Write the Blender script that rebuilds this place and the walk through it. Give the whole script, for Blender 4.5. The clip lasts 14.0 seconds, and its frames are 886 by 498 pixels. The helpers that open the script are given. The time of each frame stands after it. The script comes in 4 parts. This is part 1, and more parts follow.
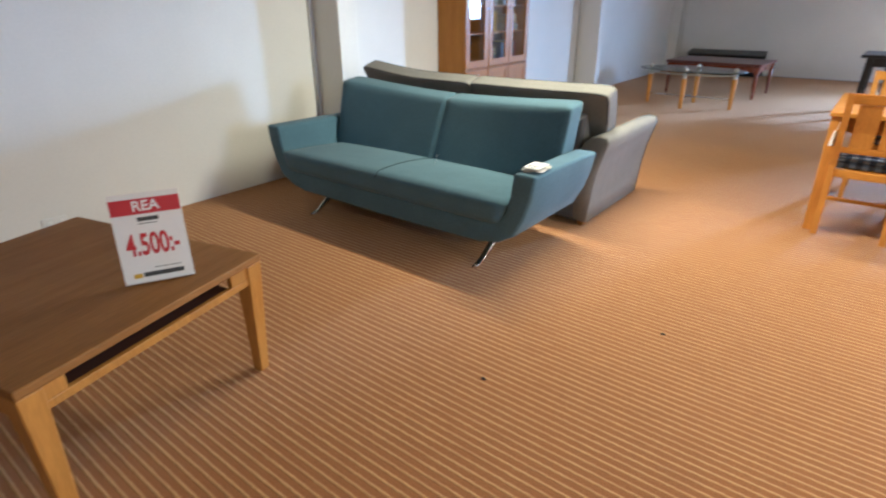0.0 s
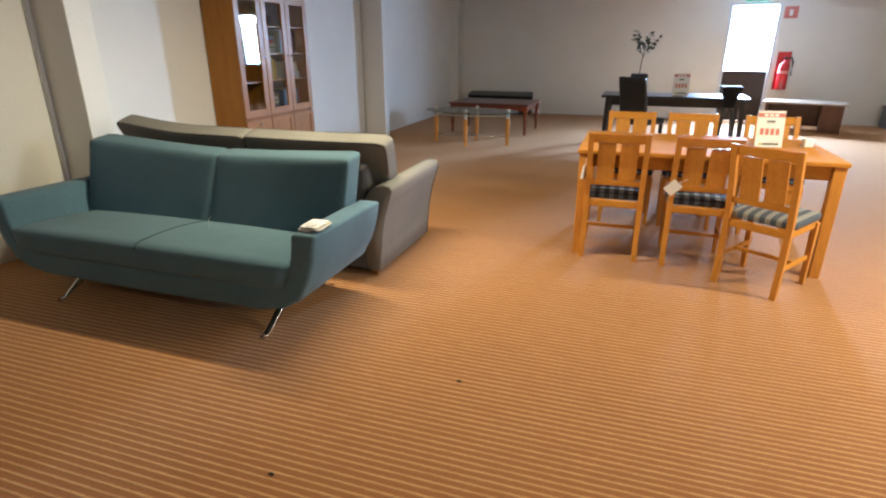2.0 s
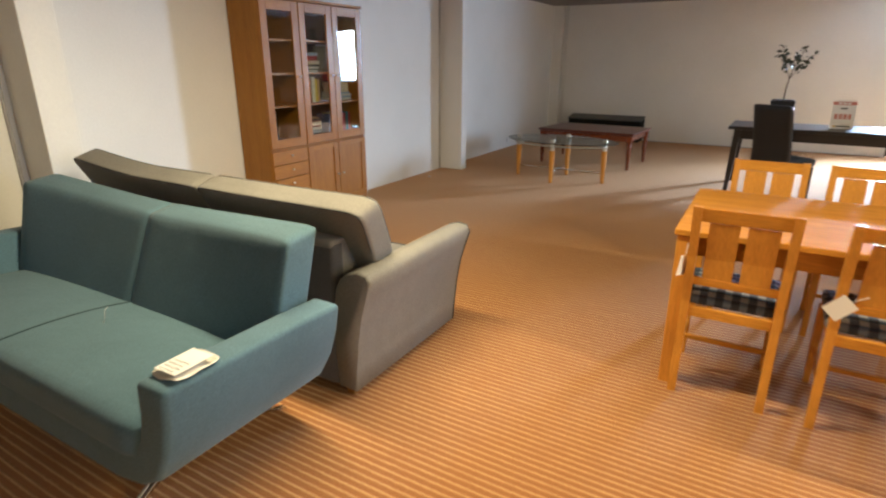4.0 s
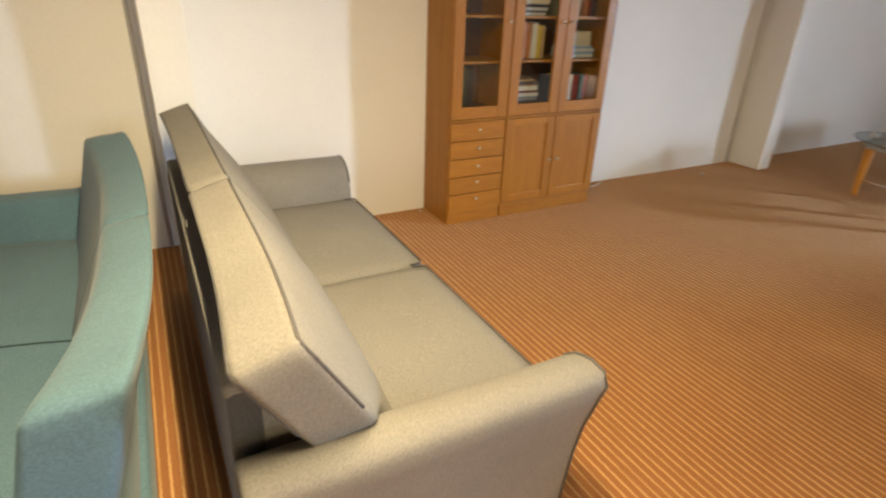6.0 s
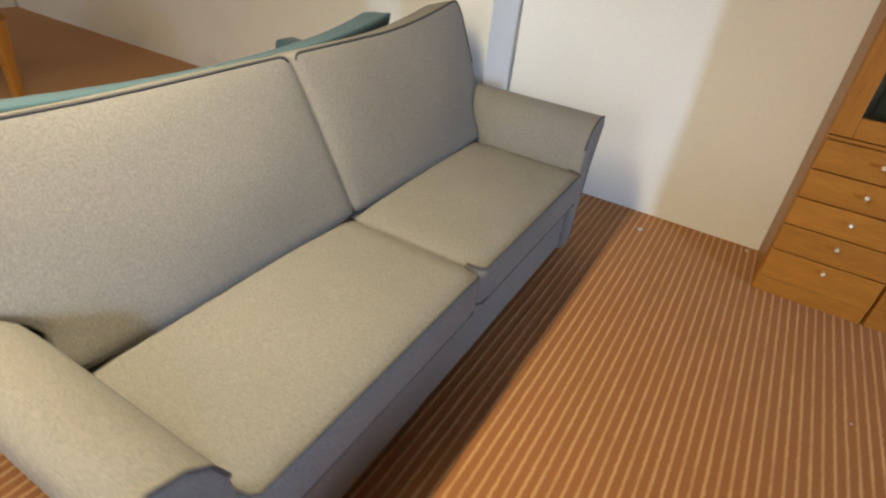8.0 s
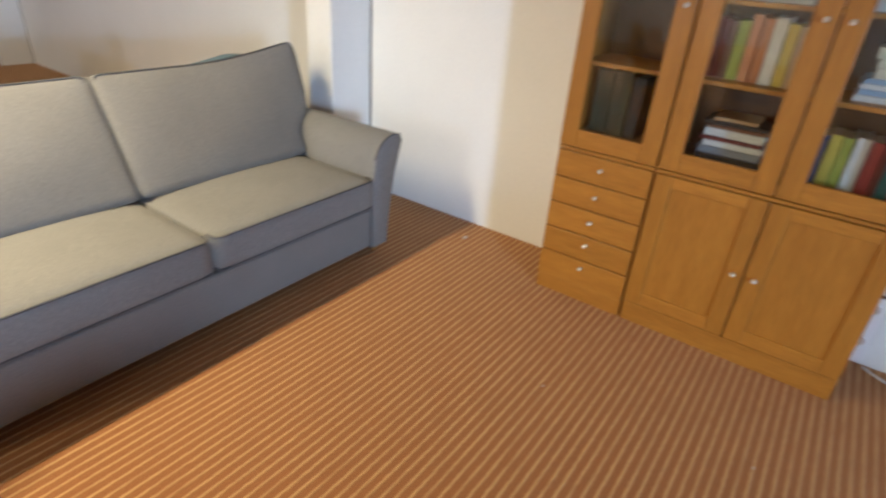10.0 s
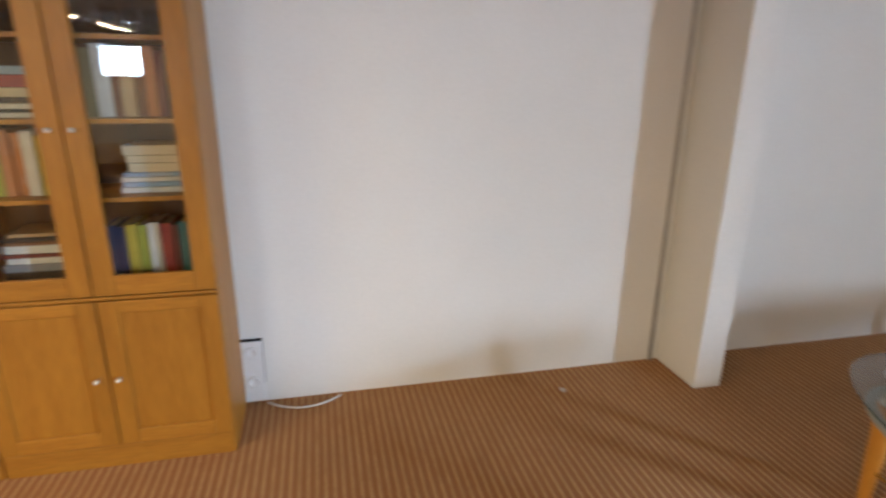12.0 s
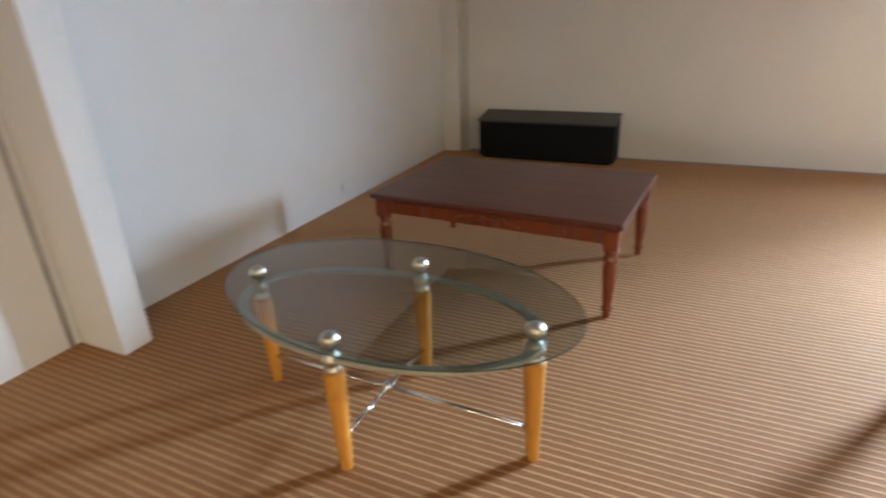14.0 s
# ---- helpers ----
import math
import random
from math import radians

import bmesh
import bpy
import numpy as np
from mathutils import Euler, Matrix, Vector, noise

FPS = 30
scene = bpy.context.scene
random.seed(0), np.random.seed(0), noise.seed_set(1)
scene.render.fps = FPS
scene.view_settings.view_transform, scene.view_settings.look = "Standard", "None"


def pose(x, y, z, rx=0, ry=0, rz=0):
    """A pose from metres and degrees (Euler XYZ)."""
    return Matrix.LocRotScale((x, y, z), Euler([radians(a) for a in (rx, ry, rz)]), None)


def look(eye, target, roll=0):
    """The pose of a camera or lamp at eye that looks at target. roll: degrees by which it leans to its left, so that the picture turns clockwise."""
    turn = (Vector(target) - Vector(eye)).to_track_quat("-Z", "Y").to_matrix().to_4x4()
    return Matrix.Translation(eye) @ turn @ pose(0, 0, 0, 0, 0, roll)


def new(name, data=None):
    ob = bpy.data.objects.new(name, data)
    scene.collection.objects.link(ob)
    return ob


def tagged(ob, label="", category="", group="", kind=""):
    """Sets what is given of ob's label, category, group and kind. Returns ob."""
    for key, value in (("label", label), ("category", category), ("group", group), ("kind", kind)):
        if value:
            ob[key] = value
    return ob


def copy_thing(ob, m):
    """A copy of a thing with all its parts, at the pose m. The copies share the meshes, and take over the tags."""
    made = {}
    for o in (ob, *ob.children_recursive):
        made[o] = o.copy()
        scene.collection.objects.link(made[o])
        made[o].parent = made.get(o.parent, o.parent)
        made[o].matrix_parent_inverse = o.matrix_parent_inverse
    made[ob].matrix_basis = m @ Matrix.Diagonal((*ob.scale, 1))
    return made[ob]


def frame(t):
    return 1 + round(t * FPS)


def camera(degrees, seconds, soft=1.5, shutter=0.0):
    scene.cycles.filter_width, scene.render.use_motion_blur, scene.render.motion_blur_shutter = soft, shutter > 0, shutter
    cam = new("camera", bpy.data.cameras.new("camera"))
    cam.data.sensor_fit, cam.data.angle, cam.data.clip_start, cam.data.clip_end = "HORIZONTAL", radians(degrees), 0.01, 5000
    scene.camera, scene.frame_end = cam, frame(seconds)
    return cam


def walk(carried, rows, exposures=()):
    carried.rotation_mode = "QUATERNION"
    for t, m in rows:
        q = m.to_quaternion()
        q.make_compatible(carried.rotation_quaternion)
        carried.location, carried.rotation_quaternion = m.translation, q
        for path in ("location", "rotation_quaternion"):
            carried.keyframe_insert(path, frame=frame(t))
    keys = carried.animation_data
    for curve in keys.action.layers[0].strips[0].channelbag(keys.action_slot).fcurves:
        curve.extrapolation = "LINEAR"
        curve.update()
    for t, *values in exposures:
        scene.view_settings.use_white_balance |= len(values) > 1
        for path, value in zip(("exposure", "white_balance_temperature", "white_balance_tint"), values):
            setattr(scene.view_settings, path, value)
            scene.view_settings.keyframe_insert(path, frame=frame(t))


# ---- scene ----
cam = camera(77.7, 14.0, soft=2.1, shutter=0.4)
PATH = [
    (0, (3.862, -0.172, 1.349), (2.728, 1.258, 0.53), -0.5),
    (0.5, (3.86, -0.129, 1.365), (2.903, 1.446, 0.588), -0.1),
    (1, (3.857, -0.087, 1.377), (3.073, 1.597, 0.634), -0.1),
    (1.5, (3.875, -0.058, 1.378), (3.222, 1.692, 0.664), -0.0),
    (2, (3.935, 0.057, 1.39), (3.337, 1.835, 0.696), -0.0),
    (2.2, (3.967, 0.141, 1.394), (3.365, 1.924, 0.717), -0.0),
    (4.4, (3.858, 1.725, 1.422), (2.783, 3.284, 0.778), -0.1),
    (4.5, (3.846, 1.805, 1.429), (2.74, 3.342, 0.785), -0.2),
    (5, (3.753, 2.229, 1.453), (2.466, 3.602, 0.777), -0.1),
    (5.5, (3.623, 2.636, 1.439), (2.175, 3.805, 0.706), 0.8),
    (6, (3.381, 2.973, 1.434), (1.79, 3.838, 0.587), 2.1),
    (6.5, (3.22, 3.348, 1.363), (1.516, 3.756, 0.398), 2.9),
    (7, (3.011, 3.644, 1.292), (1.305, 3.57, 0.251), 4.9),
    (9.4, (2.675, 5.294, 1.377), (1.429, 4.116, 0.347), 5.4),
    (9.5, (2.668, 5.334, 1.367), (1.388, 4.176, 0.357), 5.3),
    (9.7, (2.614, 5.434, 1.354), (1.275, 4.32, 0.372), 4.7),
    (10, (2.529, 5.546, 1.377), (1.069, 4.554, 0.438), 4.4),
    (10.1, (2.522, 5.59, 1.381), (1.008, 4.641, 0.483), 4.1),
    (10.5, (2.496, 5.819, 1.401), (0.853, 5.01, 0.597), 3.5),
    (11, (2.48, 6.063, 1.449), (0.69, 5.518, 0.744), 2.2),
    (11.5, (2.413, 6.136, 1.516), (0.521, 6.059, 0.872), 2.0),
    (12, (2.389, 6.265, 1.447), (0.524, 6.684, 0.86), 0.5),
    (12.5, (2.393, 6.352, 1.423), (0.716, 7.244, 0.796), -0.7),
    (13, (2.397, 6.412, 1.394), (0.992, 7.66, 0.709), -1.4),
    (13.5, (2.463, 6.499, 1.393), (1.347, 7.983, 0.65), -1.8),
    (14, (2.611, 6.701, 1.386), (1.804, 8.356, 0.605), -2.6),
]
EXPOSURES = [(0.0, -0.22, 4800, 12), (1.0, -0.48, 5050, 12), (2.0, -0.64, 5450, 12), (4.5, -0.42, 6250, 13), (5.0, -0.32, 6500, 14), (6.0, -0.36, 6500, 14), (7.0, -0.65, 6100, 12), (9.5, -0.51, 5550, 16), (10.3, -0.26, 5700, 15), (11.0, -0.20, 6100, 16), (12.0, -0.22, 6350, 15), (13.0, -0.13, 6400, 12), (13.5, -0.06, 6350, 12), (14.0, -0.06, 6000, 12)]
walk(cam, [(t, look(eye, target, roll)) for t, eye, target, roll in PATH], EXPOSURES)

# ---- light ----
FAR = 12.31
EAST = 10.5
COOL = (0.60, 0.79, 1.0)
WARM = (1.0, 0.81, 0.45)
scene.view_settings.exposure = 0.0

world = bpy.data.worlds.new("sky")
scene.world = world
world.use_nodes = True
sky = world.node_tree.nodes.new("ShaderNodeTexSky")
sky.sky_type, sky.sun_disc = "NISHITA", False
sky.sun_elevation, sky.sun_rotation = radians(35), radians(20)
world.node_tree.links.new(sky.outputs[0], world.node_tree.nodes["Background"].inputs[0])
world.node_tree.nodes["Background"].inputs[1].default_value = 0.12


def area_light(name, m, w, h, watts, colour):
    data = bpy.data.lights.new(name, "AREA")
    data.shape, data.size, data.size_y = "RECTANGLE", w, h
    data.energy, data.color = watts, colour
    ob = new(name, data)
    ob.matrix_world = m
    return ob


# daylight in the glazed door of the far wall, and in the window of the far side
area_light("door_daylight", pose(5.87, FAR + 0.16, 1.52, -84, 0, 0), 0.74, 1.12, 520, COOL)
area_light("sky_over_the_yard", pose(6.20, FAR + 1.20, 2.36, -62, 0, 10), 2.2, 0.9, 5200, COOL)
for wy in (2.65,):
    area_light("window_daylight", pose(EAST + 0.12, wy, 1.75, 0, 90, 0), 0.62, 0.8, 150, COOL)
# warm ceiling tubes over the aisle and in the hall beyond
TUBES = [(2.55, 3.29), (6.30, 3.25), (8.55, 3.25), (6.30, -0.4), (8.55, -0.4), (8.55, 6.9)]
TUBE_WATTS = [128, 165, 155, 100, 70, 50]
for (tx, ty), watts in zip(TUBES, TUBE_WATTS):
    area_light("tube_light", pose(tx, ty, 2.19), 1.45, 0.05, watts, WARM)


# ---- materials ----
def mat(name, colour, colour2=None, rough=0.6, metal=0.0, scale=4.0, stretch=(1, 1, 1), fine=120.0,
        grain=0.25, bump=0.1, bump_d=0.001, coat=0.0, vary=0.0, spec=0.5, sheen=0.0):
    """A procedural surface: broad blotches between two colours, fine grain, fine relief."""
    m = bpy.data.materials.new(name)
    m.use_nodes = True
    nt = m.node_tree
    b = nt.nodes["Principled BSDF"]
    L = nt.links.new

    def node(kind, **kw):
        n = nt.nodes.new(kind)
        for k, v in kw.items():
            n.inputs[k].default_value = v
        return n
    tc = nt.nodes.new("ShaderNodeTexCoord")
    mp = node("ShaderNodeMapping", Scale=stretch)
    L(tc.outputs["Object"], mp.inputs["Vector"])
    n1 = node("ShaderNodeTexNoise", Scale=scale, Detail=5.0, Roughness=0.6)
    n2 = node("ShaderNodeTexNoise", Scale=fine, Detail=3.0, Roughness=0.6)
    L(mp.outputs[0], n1.inputs["Vector"])
    L(mp.outputs[0], n2.inputs["Vector"])
    c2 = colour2 or tuple(c * 0.8 for c in colour)
    r1 = node("ShaderNodeMapRange")
    r1.inputs["From Min"].default_value, r1.inputs["From Max"].default_value = 0.3, 0.7
    L(n1.outputs["Fac"], r1.inputs["Value"])
    mx = nt.nodes.new("ShaderNodeMix")
    mx.data_type = "RGBA"
    L(r1.outputs[0], mx.inputs["Factor"])
    mx.inputs["A"].default_value, mx.inputs["B"].default_value = (*colour, 1), (*c2, 1)
    r2 = node("ShaderNodeMapRange")
    r2.inputs["From Min"].default_value, r2.inputs["From Max"].default_value = 0.25, 0.75
    r2.inputs["To Min"].default_value, r2.inputs["To Max"].default_value = 1 - grain, 1 + grain * 0.6
    L(n2.outputs["Fac"], r2.inputs["Value"])
    mul = nt.nodes.new("ShaderNodeMix")
    mul.data_type, mul.blend_type = "RGBA", "MULTIPLY"
    mul.inputs["Factor"].default_value = 1.0
    L(mx.outputs["Result"], mul.inputs["A"])
    L(r2.outputs[0], mul.inputs["B"])
    out = mul.outputs["Result"]
    if vary:
        oi = nt.nodes.new("ShaderNodeObjectInfo")
        hs = nt.nodes.new("ShaderNodeHueSaturation")
        rr = node("ShaderNodeMapRange")
        rr.inputs["To Min"].default_value, rr.inputs["To Max"].default_value = 1 - vary, 1 + vary
        L(oi.outputs["Random"], rr.inputs["Value"])
        L(rr.outputs[0], hs.inputs["Value"])
        L(out, hs.inputs["Color"])
        out = hs.outputs["Color"]
    L(out, b.inputs["Base Color"])
    rg = node("ShaderNodeMapRange")
    rg.inputs["To Min"].default_value, rg.inputs["To Max"].default_value = max(0.02, rough - 0.08), min(1, rough + 0.08)
    L(n1.outputs["Fac"], rg.inputs["Value"])
    L(rg.outputs[0], b.inputs["Roughness"])
    b.inputs["Metallic"].default_value = metal
    b.inputs["Coat Weight"].default_value = coat
    b.inputs["Coat Roughness"].default_value = 0.2
    b.inputs["Specular IOR Level"].default_value = spec
    b.inputs["Sheen Weight"].default_value = sheen
    if bump:
        bp = node("ShaderNodeBump", Strength=bump, Distance=bump_d)
        L(n2.outputs["Fac"], bp.inputs["Height"])
        L(bp.outputs[0], b.inputs["Normal"])
    return m


def fabric(name, colour, colour2, weave=420.0, sheen=0.25, bump=0.2):
    """Woven cloth: crossed threads in relief, a mottled yarn colour and broad wear."""
    m = mat(name, colour, colour2, rough=0.92, scale=2.2, fine=190.0, grain=0.29, bump=0, spec=0.25, sheen=sheen)
    nt = m.node_tree
    L = nt.links.new
    tc = nt.nodes.new("ShaderNodeTexCoord")
    heights = []
    for way in ("X", "Z"):
        w = nt.nodes.new("ShaderNodeTexWave")
        w.bands_direction = way
        w.inputs["Scale"].default_value = weave / 6.28
        w.inputs["Distortion"].default_value = 1.5
        w.inputs["Detail"].default_value = 1.0
        L(tc.outputs["Object"], w.inputs["Vector"])
        heights.append(w)
    add = nt.nodes.new("ShaderNodeMath")
    L(heights[0].outputs["Fac"], add.inputs[0])
    L(heights[1].outputs["Fac"], add.inputs[1])
    bp = nt.nodes.new("ShaderNodeBump")
    bp.inputs["Strength"].default_value, bp.inputs["Distance"].default_value = bump, 0.0008
    L(add.outputs[0], bp.inputs["Height"])
    n3 = nt.nodes.new("ShaderNodeTexNoise")
    n3.inputs["Scale"].default_value, n3.inputs["Detail"].default_value = 9.0, 3.0
    bp2 = nt.nodes.new("ShaderNodeBump")
    bp2.inputs["Strength"].default_value, bp2.inputs["Distance"].default_value = 0.45, 0.008
    L(tc.outputs["Object"], n3.inputs["Vector"])
    L(n3.outputs["Fac"], bp2.inputs["Height"])
    L(bp2.outputs[0], bp.inputs["Normal"])
    L(bp.outputs[0], nt.nodes["Principled BSDF"].inputs["Normal"])
    return m


def wood(name, colour, colour2, along="z", rough=0.42, coat=0.15, vary=0.06, spec=0.4):
    s = {"x": (0.09, 1, 1), "y": (1, 0.09, 1), "z": (1, 1, 0.09)}[along]
    return mat(name, colour, colour2, rough=rough, scale=16.0, stretch=s, fine=150.0, grain=0.2,
               bump=0.12, bump_d=0.0006, coat=coat, vary=vary, spec=spec)


def carpet_material():
    """Ribbed carpet: red-brown loops with a thin pale tan rib every few centimetres, along x."""
    m = bpy.data.materials.new("carpet")
    m.use_nodes = True
    nt = m.node_tree
    L = nt.links.new
    b = nt.nodes["Principled BSDF"]
    tc = nt.nodes.new("ShaderNodeTexCoord")
    sep = nt.nodes.new("ShaderNodeSeparateXYZ")
    L(tc.outputs["Object"], sep.inputs[0])

    def math_node(op, a, v=0.0, v2=None):
        n = nt.nodes.new("ShaderNodeMath")
        n.operation = op
        L(a, n.inputs[0])
        if isinstance(v, float):
            n.inputs[1].default_value = v
        else:
            L(v, n.inputs[1])
        return n.outputs[0]

    def noise_node(scale, detail, stretch=(1, 1, 1)):
        mp = nt.nodes.new("ShaderNodeMapping")
        mp.inputs["Scale"].default_value = stretch
        L(tc.outputs["Object"], mp.inputs["Vector"])
        n = nt.nodes.new("ShaderNodeTexNoise")
        n.inputs["Scale"].default_value, n.inputs["Detail"].default_value = scale, detail
        L(mp.outputs[0], n.inputs["Vector"])
        return n.outputs["Fac"]
    wob = math_node("MULTIPLY", noise_node(45.0, 2.0), 0.22)
    ph = math_node("MULTIPLY", sep.outputs["Y"], 1.0 / RIB)
    ph = math_node("ADD", ph, wob)
    fr = math_node("FRACT", ph)
    tri = math_node("ABSOLUTE", math_node("SUBTRACT", fr, 0.5))
    rib = nt.nodes.new("ShaderNodeMapRange")
    rib.interpolation_type = "SMOOTHSTEP"
    rib.inputs["From Min"].default_value, rib.inputs["From Max"].default_value = 0.215, 0.05
    L(tri, rib.inputs["Value"])
    yarn = noise_node(380.0, 2.0, (0.5, 1, 1))
    broken = noise_node(28.0, 3.0, (0.25, 1, 1))
    br = nt.nodes.new("ShaderNodeMapRange")
    br.inputs["From Min"].default_value, br.inputs["From Max"].default_value = 0.25, 0.55
    br.inputs["To Min"].default_value = 0.45
    L(broken, br.inputs["Value"])
    ribf = math_node("MULTIPLY", rib.outputs[0], br.outputs[0])
    broad = noise_node(1.1, 4.0)

    def mix(fac, a, c, blend="MIX"):
        n = nt.nodes.new("ShaderNodeMix")
        n.data_type, n.blend_type = "RGBA", blend
        for sock, v in (("Factor", fac), ("A", a), ("B", c)):
            if isinstance(v, tuple):
                n.inputs[sock].default_value = v
            elif isinstance(v, float):
                n.inputs[sock].default_value = v
            else:
                L(v, n.inputs[sock])
        return n.outputs["Result"]
    ground = mix(broad, (0.265, 0.104, 0.033, 1), (0.330, 0.134, 0.043, 1))
    col = mix(ribf, ground, (0.545, 0.316, 0.126, 1))
    yr = nt.nodes.new("ShaderNodeMapRange")
    yr.inputs["From Min"].default_value, yr.inputs["From Max"].default_value = 0.25, 0.75
    yr.inputs["To Min"].default_value, yr.inputs["To Max"].default_value = 0.7, 1.25
    L(yarn, yr.inputs["Value"])
    col = mix(1.0, col, yr.outputs[0], "MULTIPLY")
    L(col, b.inputs["Base Color"])
    b.inputs["Roughness"].default_value = 0.85
    b.inputs["Specular IOR Level"].default_value = 0.3
    b.inputs["Sheen Weight"].default_value = 0.32
    b.inputs["Sheen Roughness"].default_value = 0.45
    b.inputs["Sheen Tint"].default_value = (1.0, 0.66, 0.38, 1)
    hgt = math_node("ADD", math_node("MULTIPLY", rib.outputs[0], 1.0), math_node("MULTIPLY", yarn, 0.6))
    bp = nt.nodes.new("ShaderNodeBump")
    bp.inputs["Strength"].default_value, bp.inputs["Distance"].default_value = 0.7, 0.004
    L(hgt, bp.inputs["Height"])
    L(bp.outputs[0], b.inputs["Normal"])
    return m


def plaid_material(name, both):
    """Seat cloth in navy and grey: checks, or plain stripes."""
    m = bpy.data.materials.new(name)
    m.use_nodes = True
    nt = m.node_tree
    L = nt.links.new
    b = nt.nodes["Principled BSDF"]
    tc = nt.nodes.new("ShaderNodeTexCoord")
    sep = nt.nodes.new("ShaderNodeSeparateXYZ")
    L(tc.outputs["Object"], sep.inputs[0])
    masks = []
    for axis, on in (("X", True), ("Y", both)):
        mul = nt.nodes.new("ShaderNodeMath")
        mul.operation = "MULTIPLY"
        mul.inputs[1].default_value = 1 / 0.062
        L(sep.outputs[axis], mul.inputs[0])
        fr = nt.nodes.new("ShaderNodeMath")
        fr.operation = "FRACT"
        L(mul.outputs[0], fr.inputs[0])
        gt = nt.nodes.new("ShaderNodeMath")
        gt.operation = "GREATER_THAN"
        gt.inputs[1].default_value = 0.52
        L(fr.outputs[0], gt.inputs[0])
        masks.append((gt.outputs[0], on))
    add = nt.nodes.new("ShaderNodeMath")
    add.operation = "ADD"
    L(masks[0][0], add.inputs[0])
    if both:
        L(masks[1][0], add.inputs[1])
    half = nt.nodes.new("ShaderNodeMath")
    half.operation = "MULTIPLY"
    half.inputs[1].default_value = 0.5 if both else 1.0
    L(add.outputs[0], half.inputs[0])
    n = nt.nodes.new("ShaderNodeTexNoise")
    n.inputs["Scale"].default_value = 300.0
    ramp = nt.nodes.new("ShaderNodeValToRGB")
    ramp.color_ramp.elements[0].color = (0.018, 0.022, 0.035, 1)
    ramp.color_ramp.elements[1].color = (0.44, 0.45, 0.45, 1) if both else (0.34, 0.33, 0.31, 1)
    e = ramp.color_ramp.elements.new(0.5)
    e.color = (0.095, 0.115, 0.155, 1)
    L(half.outputs[0], ramp.inputs[0])
    mx = nt.nodes.new("ShaderNodeMix")
    mx.data_type, mx.blend_type = "RGBA", "MULTIPLY"
    mx.inputs["Factor"].default_value = 0.6
    L(ramp.outputs[0], mx.inputs["A"])
    L(n.outputs["Fac"], mx.inputs["B"])
    L(mx.outputs["Result"], b.inputs["Base Color"])
    b.inputs["Roughness"].default_value = 0.9
    bp = nt.nodes.new("ShaderNodeBump")
    bp.inputs["Strength"].default_value, bp.inputs["Distance"].default_value = 0.3, 0.001
    L(n.outputs["Fac"], bp.inputs["Height"])
    L(bp.outputs[0], b.inputs["Normal"])
    return m


def glass_material(name, tint, rough=0.0, gloss=0.04):
    """Clear pane: light passes straight through, with a reflection that grows at grazing angles."""
    m = bpy.data.materials.new(name)
    m.use_nodes = True
    nt = m.node_tree
    nt.nodes.remove(nt.nodes["Principled BSDF"])
    out = nt.nodes["Material Output"]
    tr = nt.nodes.new("ShaderNodeBsdfTransparent")
    tr.inputs["Color"].default_value = (*tint, 1)
    gl = nt.nodes.new("ShaderNodeBsdfGlossy")
    gl.inputs["Roughness"].default_value = rough
    lw = nt.nodes.new("ShaderNodeLayerWeight")
    lw.inputs["Blend"].default_value = 0.5
    pw = nt.nodes.new("ShaderNodeMath")
    pw.operation = "POWER"
    pw.inputs[1].default_value = 4.0
    fr = nt.nodes.new("ShaderNodeMath")
    fr.operation = "MULTIPLY_ADD"
    fr.inputs[1].default_value, fr.inputs[2].default_value = 0.70, gloss
    nt.links.new(lw.outputs["Facing"], pw.inputs[0])
    nt.links.new(pw.outputs[0], fr.inputs[0])
    mx = nt.nodes.new("ShaderNodeMixShader")
    nt.links.new(fr.outputs[0], mx.inputs[0])
    nt.links.new(tr.outputs[0], mx.inputs[1])
    nt.links.new(gl.outputs[0], mx.inputs[2])
    nt.links.new(mx.outputs[0], out.inputs["Surface"])
    return m


def glow_material(name, colour, strength):
    m = bpy.data.materials.new(name)
    m.use_nodes = True
    b = m.node_tree.nodes["Principled BSDF"]
    b.inputs["Base Color"].default_value = (*colour, 1)
    b.inputs["Emission Color"].default_value = (*colour, 1)
    b.inputs["Emission Strength"].default_value = strength
    return m


RIB = 0.0325
CARPET = carpet_material()
WALL = mat("wall_paint", (0.775, 0.758, 0.708), (0.715, 0.697, 0.645), rough=0.75, scale=0.9, fine=60.0, grain=0.035, bump=0.12, bump_d=0.002)
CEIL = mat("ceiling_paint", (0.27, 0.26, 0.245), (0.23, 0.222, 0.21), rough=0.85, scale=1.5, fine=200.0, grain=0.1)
PIPE_PAINT = mat("pipe_paint", (0.50, 0.48, 0.44), rough=0.6)
STRIP = mat("grey_sealant", (0.30, 0.29, 0.28), rough=0.7)
TEAL = fabric("teal_cloth", (0.096, 0.174, 0.221), (0.080, 0.146, 0.189), sheen=0.12)
GREY = fabric("grey_cloth", (0.220, 0.207, 0.186), (0.188, 0.177, 0.160), sheen=0.06)
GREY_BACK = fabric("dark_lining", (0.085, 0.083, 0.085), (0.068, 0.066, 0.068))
PIPING = fabric("piping_cord", (0.105, 0.10, 0.098), (0.085, 0.08, 0.078), sheen=0.0)
SEAM = fabric("teal_seam", (0.022, 0.045, 0.055), (0.018, 0.036, 0.045), sheen=0.0)
CHROME = mat("chrome", (0.78, 0.78, 0.78), (0.70, 0.70, 0.70), rough=0.14, metal=1.0, grain=0.05, bump=0)
